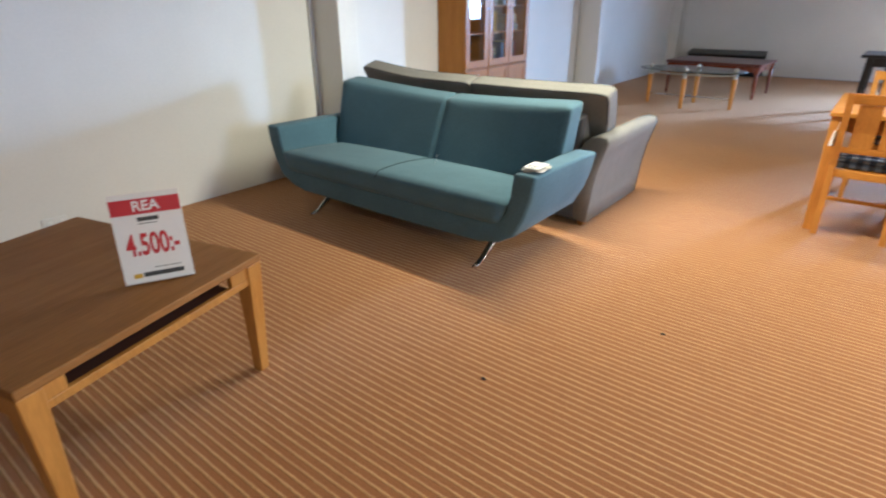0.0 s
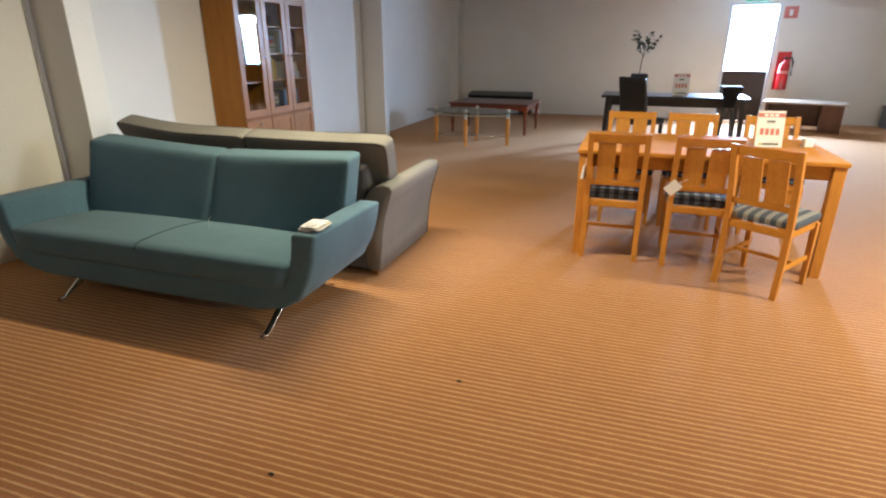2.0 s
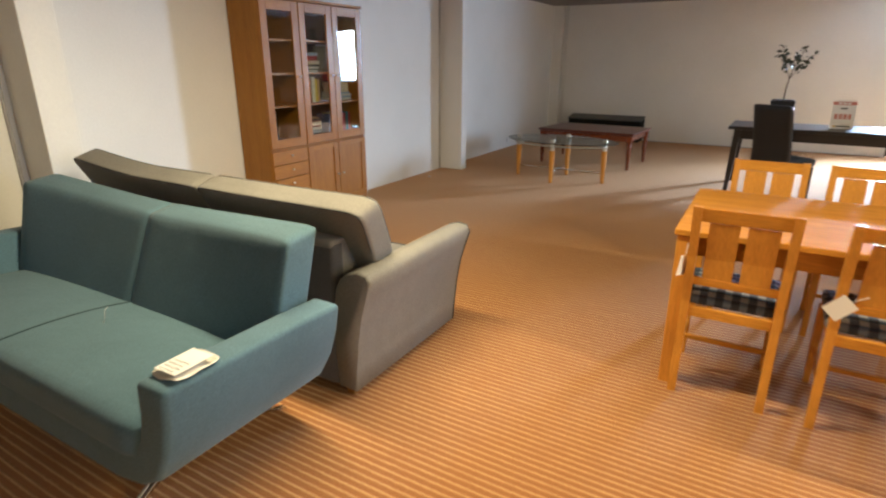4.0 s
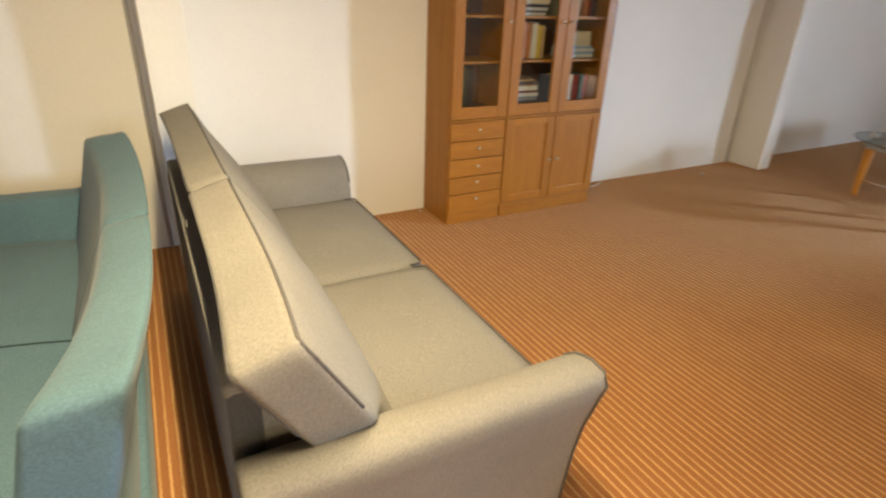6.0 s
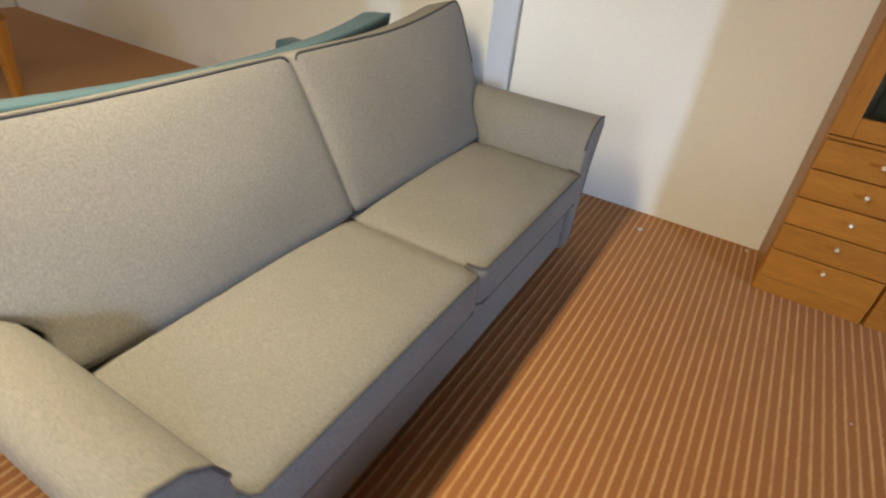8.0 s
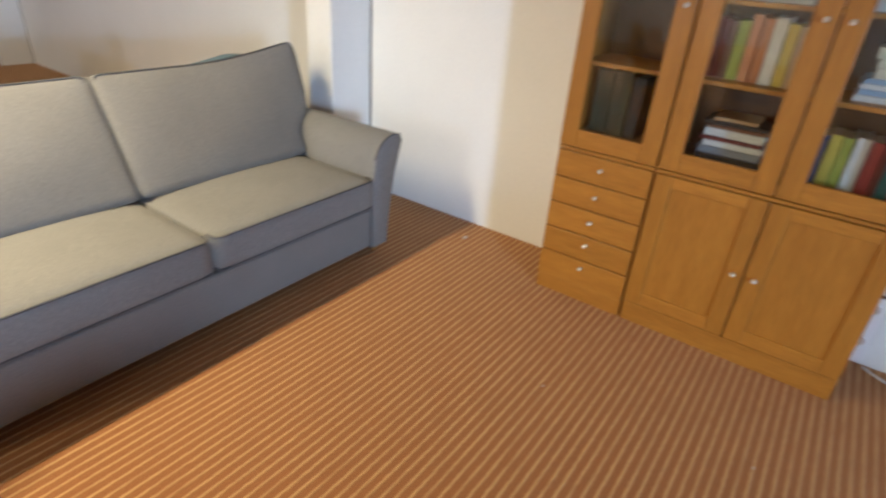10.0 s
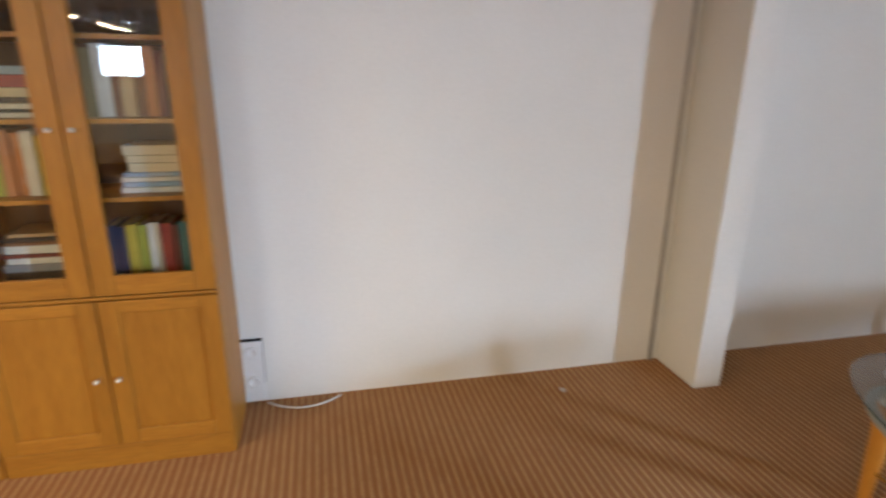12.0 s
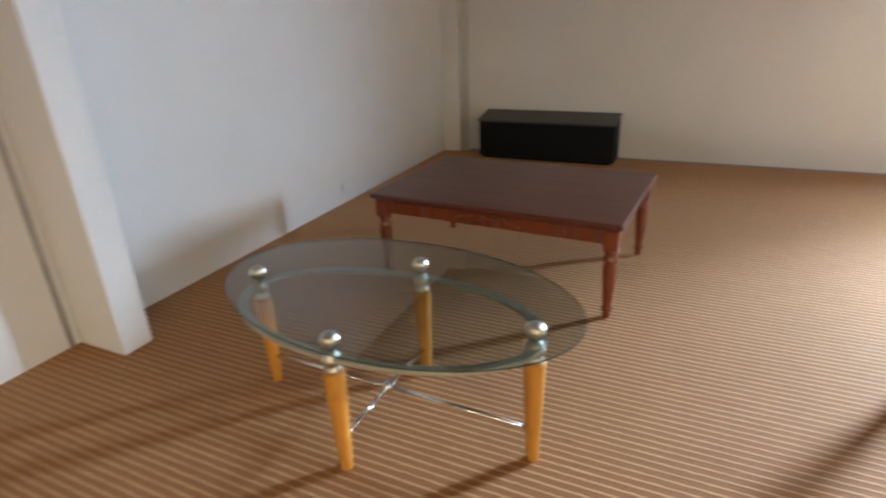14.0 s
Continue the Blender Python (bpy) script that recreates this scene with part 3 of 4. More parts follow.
    part("rear_panel", box(-0.90, 0.90, 0.25, 0.322, 0.20, 0.54, 0.025, 3), TEAL, s, smooth=True)
    # chrome blade legs: broad under the shell, curving out to a narrow tip
    for x in (-0.655, 0.732):
        for sy, tip, root in ((-1, -0.385, -0.115), (1, 0.330, 0.080)):
            rings = []
            for k in range(7):
                u = k / 6
                z = 0.150 * u ** 1.25
                y = tip + (root - tip) * u
                w, h = 0.014 + 0.006 * u, 0.014 + 0.030 * u
                rings.append([(x + a * w, y - sy * b * 0.012, max(0.0, z + b * h * min(1.0, 2 * u))) for a, b in ((-1, -0.5), (1, -0.5), (1, 0.5), (-1, 0.5))])
            bm = loft(rings)
            bmesh.ops.bevel(bm, geom=[e for e in bm.edges if e.calc_face_angle(0) > 0.9], offset=0.002, segments=2, affect="EDGES")
            part("leg", bm, CHROME, s, "chrome blade leg", smooth=True)
    return s


teal_sofa()
lab = thing("price_label", pose(2.565, 2.225, 0.579, 0, 0, 2), "crumpled clear sleeve with a white price label on the teal arm", "label")


def crumpled(w, d, thick, lift, seed):
    """A thin sheet on z = 0 with round corners, buckled unevenly."""
    rng = random.Random(seed)
    ph = [rng.uniform(0, 6.28) for _ in range(4)]
    nx, ny = 12, 16
    bm = bmesh.new()
    layers = []
    for top in (1, 0):
        rows = []
        for j in range(ny + 1):
            row = []
            for i in range(nx + 1):
                u, v = 2 * i / nx - 1, 2 * j / ny - 1
                shrink = 1 - 0.10 * (abs(u) * abs(v)) ** 4
                z = lift * (0.5 + 0.28 * math.sin(3.1 * u + 2.2 * v + ph[0]) + 0.22 * math.sin(5.3 * v - 2.7 * u + ph[1])) * (1 - 0.4 * u * u)
                row.append(bm.verts.new((u * w / 2 * shrink, v * d / 2 * shrink, z + thick * top)))
            rows.append(row)
        layers.append(rows)
    for rows in layers:
        for a, b in zip(rows, rows[1:]):
            for i in range(nx):
                bm.faces.new((a[i], a[i + 1], b[i + 1], b[i]))
    a, b = layers
    ring = [(0, i) for i in range(nx)] + [(j, nx) for j in range(ny)] + [(ny, i) for i in range(nx, 0, -1)] + [(j, 0) for j in range(ny, 0, -1)]
    for (j0, i0), (j1, i1) in zip(ring, ring[1:] + ring[:1]):
        bm.faces.new((a[j0][i0], a[j1][i1], b[j1][i1], b[j0][i0]))
    return bm


part("sleeve", crumpled(0.112, 0.160, 0.0012, 0.016, 3), SLEEVE, lab, "shiny buckled plastic sleeve", smooth=True)
part("sheet", box(-0.044, 0.044, -0.068, 0.060, 0.0195, 0.0202), PAPER, lab)
for k in range(4):
    part("print_bar", box(-0.035, 0.03 - 0.008 * (k % 2), -0.012 - 0.016 * k, -0.009 - 0.016 * k, 0.0204, 0.0208), BLACK_INK, lab)
thr = thing("loose_thread", pose(1.75, 2.42, 0.432), "white loose thread sticking up from the teal seat", "thread")
part("strand", tube_along([(0, 0, -0.004), (0.006, 0.004, 0.02), (0.0, 0.012, 0.045), (0.014, 0.018, 0.06)], 0.0012, 6), PAPER, thr, smooth=True)


# ---- grey sofa ----
def grey_sofa():
    s = thing("sofa", pose(1.555, 3.43, 0), "light grey woven two-seat sofa with flared arms and piped cushions", "sofa")
    FY, BY = 0.435, -0.445
    BH, BD = 0.432, 0.160
    for side in (-1, 1):
        prof = [(0.872, 0.035), (0.968, 0.035), (0.978, 0.15), (0.992, 0.28), (1.014, 0.40), (1.046, 0.505), (1.066, 0.565),
                (1.050, 0.598), (1.000, 0.604), (0.945, 0.588), (0.905, 0.555), (0.878, 0.50), (0.866, 0.40), (0.866, 0.2)]
        ol = [(side * x, z) for x, z in prof]
        arm = slab(ol, BY + 0.02, FY, 0.012, 3)
        arm = part("arm", arm, GREY, s, smooth=True)
        welt = tube_along([(side * x, FY - 0.004, z) for x, z in prof[1:12]], 0.0045, 6)
        part("piping", welt, PIPING, arm, "dark corded edge", smooth=True)
    part("front_rail", box(-0.866, 0.866, 0.37, FY - 0.014, 0.045, 0.250, 0.014, 3), GREY, s, smooth=True)
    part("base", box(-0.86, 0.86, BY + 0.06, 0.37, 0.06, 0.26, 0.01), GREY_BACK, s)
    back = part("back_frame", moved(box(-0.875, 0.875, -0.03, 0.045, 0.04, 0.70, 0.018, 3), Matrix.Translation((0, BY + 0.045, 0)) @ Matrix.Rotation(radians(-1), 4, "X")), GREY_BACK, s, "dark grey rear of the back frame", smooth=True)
    part("top_edge", moved(box(-0.872, 0.872, -0.034, 0.082, 0.675, 0.712, 0.015, 3), Matrix.Translation((0, BY + 0.045, 0)) @ Matrix.Rotation(radians(-1), 4, "X")), GREY, back, "light grey padded top edge", smooth=True)
    pad = loft([[(x, BY + 0.09, 0.28), (x, BY + 0.33, 0.28), (x, BY + 0.185, 0.675), (x, BY + 0.080, 0.695)] for x in (-0.872, 0.872)])
    part("inner_back", pad, GREY, s, "grey padding of the inner back")
    for side in (-1, 1):
        seat = moved(cushion(0.862, 0.80, 0.150, 0.033, 0.020), pose(side * 0.4335, 0.055, 0.269))
        seat = part("seat_cushion", seat, GREY, s, smooth=True)
        xa, xb = side * 0.4335 - 0.424, side * 0.4335 + 0.424
        for z in (0.412, 0.279):
            pts = [(xa, 0.39, z), (xa, 0.41, z), (xa + 0.006, 0.436, z), (xa + 0.02, 0.447, z), (xb - 0.02, 0.447, z), (xb - 0.006, 0.436, z), (xb, 0.41, z), (xb, 0.39, z)]
            part("piping", tube_along(pts, 0.0042, 6), PIPING, seat, "dark corded seam", smooth=True)

        def lean(p, side=side):
            x, y, z = p.x, p.y, p.z
            k = z / BH
            # ears over the arms: wider above the arm than between the arms
            over = max(0.0, min(1.0, (z - 0.085) / 0.10))
            over = over * over * (3 - 2 * over)
            t = side * x / 0.44
            if t > 0:
                x += side * (0.085 + 0.070 * k) * over * t ** 1.4
            ear = max(0.0, side * x) / 0.62
            y2 = y * (1.0 - (0.16 if y > 0 else 0.22) * k) - 0.242 * k - 0.030 * ear * ear
            # blunt outer corner
            blunt = max(0.0, t - 0.88) / 0.12 * max(0.0, k - 0.88) / 0.12
            z += 0.26 * y * k
            # the wall-side cushion stands up higher at its outer end
            lift = 0.070 if side < 0 else 0.014
            return Vector((x - side * 0.014 * blunt, y2, z + lift * ear ** 1.6 * k - 0.010 * blunt))
        bm = cushion(0.875, BD, BH, 0.020, 0.0, cuts=15, shape=lean)
        for v in bm.verts:
            # fuller in the middle of the front and rear, creased towards the corners
            u = (1 - min(1, (v.co.x / 0.46) ** 4)) * math.sin(math.pi * max(0, min(1, v.co.z / BH))) ** 0.7
            ripple = 0.004 * math.sin(9 * v.co.x + 14 * v.co.z) * u
            v.co.y += ripple + 0.030 * u * (1 if v.co.y + 0.242 * v.co.z / BH > -0.02 else -0.35)
        cu = part("back_cushion", moved(bm, pose(side * 0.440, -0.090, 0.426)), GREY, s, smooth=True)
        for yf in (BD / 2 - 0.006, -BD / 2 + 0.006):
            path = [(-0.425, BH - 0.02), (-0.415, BH - 0.008)] + [(-0.40 + 0.80 * k / 20, BH - 0.004) for k in range(21)]
            path += [(0.422, BH - 0.006), (0.430, BH - 0.016)] + [(0.4325, BH - 0.03 - 0.025 * k) for k in range(8)]
            line = []
            for x, z in path:
                q = lean(Vector((side * x, yf, z)))
                line.append((q.x + side * 0.440, q.y - 0.090, q.z + 0.426))
            part("piping", tube_along(line, 0.0042, 6), PIPING, cu, "dark corded seam", smooth=True)
    part("tag", box(0.752, 0.797, FY - 0.015, FY - 0.010, 0.060, 0.076), BLACK_INK, s, "small black woven maker's tag")
    for sx in (-1, 1):
        for y in (BY + 0.06, FY - 0.05):
            part("foot", taper((sx * 0.92, y, 0.0), (sx * 0.92, y, 0.04), 0.04, 0.05), OAK_TOP, s, "short brown wooden foot")
    return s


grey_sofa()


# ---- glazed bookcase units ----
def knob(y, z, parent, x=0.372):
    bm = turned([(0.0, 0.0), (0.005, 0.0), (0.0045, 0.010), (0.0085, 0.015), (0.0095, 0.020), (0.0075, 0.025), (0.0, 0.027)], 14)
    part("knob", moved(bm, pose(x, y, z, 0, 90, 0)), BRASSY, parent, "small bright metal knob", smooth=True)


SHELVES = (1.05, 1.315, 1.58)
TOP = 1.875


def bookcase(y0, y1, doors, low, label):
    c = thing("bookcase", pose(0, 0, 0), label, "bookcase", "bookcase units")
    bm = box(0.012, 0.35, y0, y0 + 0.018, 0.0, TOP, 0.002)
    box(0.012, 0.35, y1 - 0.018, y1, 0.0, TOP, 0.002, bm=bm)
    box(0.014, 0.348, y0 + 0.018, y1 - 0.018, TOP - 0.02, TOP - 0.002, bm=bm)
    part("carcass", bm, ALDER, c)
    part("crown", box(0.012, 0.385, y0 - (0.008 if y0 < 5 else -0.002), y1 + (0.008 if y1 > 5.5 else -0.002), TOP, TOP + 0.022, 0.005), ALDER_H, c)
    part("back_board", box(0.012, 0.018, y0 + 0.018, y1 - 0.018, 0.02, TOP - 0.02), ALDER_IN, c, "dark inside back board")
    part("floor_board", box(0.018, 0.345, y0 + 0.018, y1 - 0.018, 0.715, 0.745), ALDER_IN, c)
    for z in SHELVES:
        part("shelf", box(0.018, 0.325, y0 + 0.018, y1 - 0.018, z - 0.016, z, 0.001), ALDER_H, c)
    part("plinth", box(0.30, 0.362, y0 + 0.004, y1 - 0.004, 0.0, 0.095 if low == "doors" else 0.075, 0.003), ALDER_H, c)
    # glazed doors
    ws = (y1 - y0) / doors
    for k in range(doors):
        a, b = y0 + k * ws + 0.003, y0 + (k + 1) * ws - 0.003
        st = 0.072
        bm = box(0.350, 0.370, a, a + st, 0.708, TOP - 0.006, 0.003)
        box(0.350, 0.370, b - st, b, 0.708, TOP - 0.006, 0.003, bm=bm)
        d = part("door", bm, ALDER, c)
        part("rail", box(0.3505, 0.3695, a + st, b - st, 0.708, 0.782, 0.003), ALDER_H, d)
        part("rail", box(0.3505, 0.3695, a + st, b - st, TOP - 0.082, TOP - 0.006, 0.003), ALDER_H, d)
        part("pane", box(0.356, 0.360, a + st - 0.004, b - st + 0.004, 0.778, TOP - 0.078), PANE, d, "clear door glass")
        ky = b - 0.032 if (k == 0) else a + 0.032
        knob(ky, 1.285, d, 0.370)
    part("mid_rail", box(0.335, 0.366, y0 + 0.003, y1 - 0.003, 0.690, 0.703, 0.002), ALDER_H, c)
    if low == "drawers":
        tops = (0.686, 0.566, 0.447, 0.327, 0.207)
        for k, z1 in enumerate(tops):
            z0 = (tops[k + 1] + 0.005) if k < 4 else 0.079
            d = part("drawer", box(0.345, 0.370 + 0.0007 * k, y0 + 0.005, y1 - 0.005, z0, z1, 0.003), ALDER_H, c)
            knob((y0 + y1) / 2, (0.640, 0.520, 0.402, 0.292, 0.176)[k], d, 0.372)
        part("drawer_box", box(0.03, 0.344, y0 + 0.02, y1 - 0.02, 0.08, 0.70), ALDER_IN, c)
    else:
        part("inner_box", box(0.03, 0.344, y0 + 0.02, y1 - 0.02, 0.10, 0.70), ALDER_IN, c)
        for k in range(doors):
            a, b = y0 + k * ws + 0.003, y0 + (k + 1) * ws - 0.003
            st = 0.066
            bm = box(0.346, 0.370, a, a + st, 0.100, 0.686, 0.003)
            box(0.346, 0.370, b - st, b, 0.100, 0.686, 0.003, bm=bm)
            d = part("cupboard_door", bm, ALDER, c)
            part("rail", box(0.3465, 0.3695, a + st, b - st, 0.100, 0.160, 0.003), ALDER_H, d)
            part("rail", box(0.3465, 0.3695, a + st, b - st, 0.640, 0.686, 0.003), ALDER_H, d)
            part("panel", box(0.346, 0.361, a + st, b - st, 0.16, 0.64), ALDER, d)
            knob(b - 0.034 if k == 0 else a + 0.034, 0.384, d, 0.370)
    return c


bookcase(4.632, 5.048, 1, "drawers", "narrow alder bookcase with one glazed door above five drawers")
bookcase(5.052, 5.872, 2, "doors", "wide alder bookcase with two glazed doors above a cupboard")


def book(colour, m, thick, height, depth, label=""):
    """A hardback standing with its spine towards +x: boards and spine as cover, and the page block."""
    names = {"dark_red": "dark red", "sky": "pale blue"}
    b = thing("book", m, label or "hardback book with a %s cover on a bookcase shelf" % names.get(colour, colour), "book", "bookcase books")
    t = 0.0025
    bm = box(-depth, 0, -thick / 2, -thick / 2 + t, 0, height)
    box(-depth, 0, thick / 2 - t, thick / 2, 0, height, bm=bm)
    box(-0.004, 0.003, -thick / 2 + 0.001, thick / 2 - 0.001, 0.0005, height - 0.0005, 0.001, 1, bm=bm)
    part("cover", bm, BOOK_MATS[colour], b)
    part("pages", box(-depth + 0.004, -0.005, -thick / 2 + t + 0.0003, thick / 2 - t - 0.0003, 0.003, height - 0.004), PAGES, b)
    return b


def stand_books(y, z, spec, x=0.25):
    for colour, t, h in spec:
        book(colour, pose(x - random.uniform(0, 0.012), y + t / 2, z + 0.0005, 0, 0, random.uniform(-1.5, 1.5)), t, h, 0.15)
        y += t + 0.0025


def lay_books(yc, z, spec, x=0.25):
    for colour, t, ln in spec:
        yy = yc + random.uniform(-0.01, 0.01)
        # lying flat: the spine still faces out
        book(colour, pose(x, yy + ln / 2, z + t / 2 + 0.0005, 90, 0, random.uniform(-2, 2)), t, ln, 0.16)
        z += t + 0.001


FL = 0.745
stand_books(4.68, FL, [("green", 0.075, 0.26), ("green", 0.075, 0.265), ("black", 0.05, 0.25)], 0.20)
lay_books(5.26, FL, [("black", 0.03, 0.24), ("grey", 0.028, 0.22), ("white", 0.022, 0.21), ("dark_red", 0.014, 0.22), ("white", 0.03, 0.21), ("brown", 0.012, 0.2), ("black", 0.016, 0.23), ("tan", 0.012, 0.15)])
stand_books(5.49, FL, [("blue", 0.034, 0.185), ("blue", 0.026, 0.18), ("yellow", 0.036, 0.188), ("lime", 0.034, 0.183), ("white", 0.042, 0.192), ("red", 0.038, 0.188), ("dark_red", 0.018, 0.18), ("teal", 0.036, 0.19), ("red", 0.03, 0.185)])
stand_books(5.088, SHELVES[0], [("dark_red", 0.03, 0.21), ("dark_red", 0.024, 0.2), ("brown", 0.022, 0.195), ("lime", 0.036, 0.2), ("orange", 0.036, 0.225), ("orange", 0.03, 0.215), ("white", 0.04, 0.222), ("yellow", 0.034, 0.205), ("tan", 0.024, 0.2)])
lay_books(5.690, SHELVES[0], [("white", 0.02, 0.25), ("sky", 0.018, 0.24), ("white", 0.016, 0.25), ("sky", 0.016, 0.22), ("cream", 0.032, 0.18), ("cream", 0.026, 0.185), ("cream", 0.034, 0.19)])
lay_books(5.27, SHELVES[1], [("white", 0.016, 0.2), ("black", 0.010, 0.21), ("white", 0.018, 0.22), ("black", 0.018, 0.22), ("cream", 0.030, 0.24), ("red", 0.040, 0.20), ("sky", 0.026, 0.21)])
stand_books(5.50, SHELVES[1], [("olive", 0.034, 0.225), ("white", 0.046, 0.24), ("brown", 0.03, 0.22), ("tan", 0.044, 0.228), ("brown", 0.026, 0.215), ("orange", 0.036, 0.235), ("dark_red", 0.028, 0.22), ("black", 0.036, 0.23)])
for k in range(5):
    g = thing("drinking_glass", pose(0.20 + 0.03 * (k % 2), 5.16 + 0.062 * k, SHELVES[2] + 0.0005), "clear drinking glass on the upper bookcase shelf", "glass", "drinking glasses")
    part("bowl", turned([(0.0, 0.0), (0.024, 0.0), (0.029, 0.10), (0.027, 0.10), (0.022, 0.006), (0.0, 0.006)], 16), TUMBLER, g, smooth=True)
for k in range(3):
    g = thing("drinking_glass", pose(0.21, 5.60 + 0.066 * k, SHELVES[2] + 0.0005), "clear drinking glass on the upper bookcase shelf", "glass", "drinking glasses")
    part("bowl", turned([(0.0, 0.0), (0.022, 0.0), (0.026, 0.085), (0.024, 0.085), (0.02, 0.006), (0.0, 0.006)], 16), TUMBLER, g, smooth=True)

# ---- sockets and cable on the long wall ----
duct = thing("socket_column", pose(0, 5.915, 0), "white upright socket box on the wall beside the bookcase", "socket")
part("box", box(0.0, 0.022, -0.045, 0.045, 0.015, 0.317, 0.003), WHITE_PLASTIC, duct)
part("cap", box(0.0, 0.0225, -0.046, 0.046, 0.3175, 0.3225, 0.001), BLACK_MATT, duct, "dark end cap")
part("edge_strip", box(0.0, 0.008, 0.0455, 0.0475, 0.10, 0.317), BLACK_MATT, duct, "dark gap along the edge")
for z in (0.115, 0.264):
    part("outlet", moved(turned([(0.0, 0.0), (0.029, 0.0), (0.029, 0.006), (0.024, 0.009), (0.021, 0.008), (0.019, 0.001), (0.0, 0.001)], 20), pose(0.0222, 0, z, 0, 90, 0)), WHITE_PLASTIC, duct, "round white outlet", smooth=True)
cable = thing("cable", pose(0, 0, 0), "white cable lying curled on the carpet by the wall", "cable")
pts = []
for k in range(17):
    u = k / 16
    pts.append((0.03 + 0.075 * math.sin(math.pi * u) ** 0.8, 5.97 + 0.33 * u, 0.006))
part("lead", tube_along(pts, 0.0045, 8), WHITE_PLASTIC, cable, smooth=True)
for y, z in ((0.83, 0.12), (10.30, 0.13)):
    so = thing("wall_socket", pose(0, y, z), "white double wall socket low on the wall", "socket", "wall sockets")
    part("plate", box(0, 0.012, -0.07, 0.07, -0.038, 0.038, 0.004), WHITE_PLASTIC, so)
    for k in (-1, 1):
        part("outlet", moved(turned([(0.0, 0.0), (0.02, 0.0), (0.018, 0.003), (0.0, 0.001)], 16), pose(0.0125, k * 0.034, 0, 0, 90, 0)), WHITE_PLASTIC, so, smooth=True)


# ---- brown coffee table with a slot, and its sign ----
def slot_table():
    # local x runs along the slotted side, local y away from it
    t = thing("coffee_table", pose(2.278, 0.442, 0, 0, 0, 104.5), "brown coffee table with golden legs and a slotted apron", "table")
    W, D, H = 0.88, 1.02, 0.50
    part("tabletop", box(-W / 2, W / 2, 0, D, H - 0.028, H, 0.006, 3), OAK_TOP, t)
    ap = part("apron", box(-W / 2 + 0.02, W / 2 - 0.02, 0.012, 0.032, H - 0.105, H - 0.078, 0.003), OAK_LEG, t)
    part("apron_end", box(-W / 2 + 0.02, -0.31, 0.012, 0.032, H - 0.078, H - 0.03, 0.002), OAK_LEG, ap)
    part("apron_end", box(0.29, W / 2 - 0.02, 0.012, 0.032, H - 0.078, H - 0.03, 0.002), OAK_LEG, ap)
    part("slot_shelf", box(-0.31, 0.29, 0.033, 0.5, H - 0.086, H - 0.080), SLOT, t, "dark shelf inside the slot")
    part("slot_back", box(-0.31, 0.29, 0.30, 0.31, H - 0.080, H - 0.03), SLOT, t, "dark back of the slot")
    part("apron", box(-W / 2 + 0.02, W / 2 - 0.02, D - 0.032, D - 0.012, H - 0.105, H - 0.03, 0.003), OAK_LEG, t)
    for sx in (-1, 1):
        part("apron", box(sx * (W / 2 - 0.022) - 0.01, sx * (W / 2 - 0.022) + 0.01, 0.05, D - 0.05, H - 0.105, H - 0.03, 0.003), OAK_LEG, t)
        for y, fy in ((0.038, 0.045), (D - 0.038, D - 0.045)):
            part("leg", taper((sx * (W / 2 - 0.045), fy, 0), (sx * (W / 2 - 0.036), y, H - 0.029), 0.042, 0.07), OAK_LEG, t)
    return t


slot_table()


def sign(name, m, h, label, price):
    """A price sheet in a leaning stand: header bars, a big price, footer bars."""
    ink = RED_INK if price else FADED_INK
    w = h * 0.707
    s = thing(name, m, label, "sign")
    sheet = part("sheet", box(-w / 2, w / 2, -0.0015, 0.0015, 0.004, h), PAPER, s)
    part("header", box(-w / 2 + 0.002, w / 2 - 0.002, -0.0030, -0.0022, h * (0.77 if price else 0.83), h * 0.94), ink, sheet, "red header band")
    if price:
        lettering("REA", h * 0.155, pose(0, -0.0034, h * 0.855, 90, 0, 0), PAPER, sheet)
    else:
        for k in range(3):
            part("print_bar", box(-w * 0.27 + k * w * 0.19, -w * 0.27 + k * w * 0.19 + w * 0.14, -0.0040, -0.0032, h * 0.85, h * 0.915), PAPER, sheet, "white blurred word bar")
    part("print_bar", box(-w * 0.15, w * 0.15, -0.0030, -0.0022, h * 0.69, h * 0.735), BLACK_INK, sheet, "dark word bar")
    part("print_bar", box(-w * 0.15, w * 0.12, -0.0030, -0.0022, h * 0.66, h * 0.668), BLACK_INK, sheet, "thin word line")
    if price:
        lettering(price, h * 0.27, pose(0, -0.0026, h * 0.42, 90, 0, 0) @ Matrix.Diagonal((0.72, 1.25, 1, 1)), ink, sheet)
    else:
        for k in range(4):
            part("print_bar", box(-w * 0.36 + k * w * 0.19, -w * 0.36 + k * w * 0.19 + w * 0.13, -0.0030, -0.0022, h * 0.34, h * 0.52), ink, sheet, "red blurred digit bar")
    part("print_bar", box(-w * 0.05, w * 0.34, -0.0030, -0.0022, h * 0.155, h * 0.162), BLACK_INK, sheet, "thin word line")
    part("print_bar", box(-w * 0.36, -w * 0.24, -0.0030, -0.0022, h * 0.06, h * 0.11), YELLOW_INK, sheet, "yellow mark")
    part("print_bar", box(-w * 0.22, w * 0.36, -0.0030, -0.0022, h * 0.065, h * 0.115), BLACK_INK, sheet, "dark word bar")
    part("foot", box(-w / 2, w / 2, -0.006, 0.09, 0.0, 0.003, 0.001), WHITE_PLASTIC, s, "white stand foot")
    return s


def lean_sign(x, y, z, yaw, tilt=-11):
    return pose(x, y, z, 0, 0, yaw) @ pose(0, 0, 0, tilt, 0, 0)


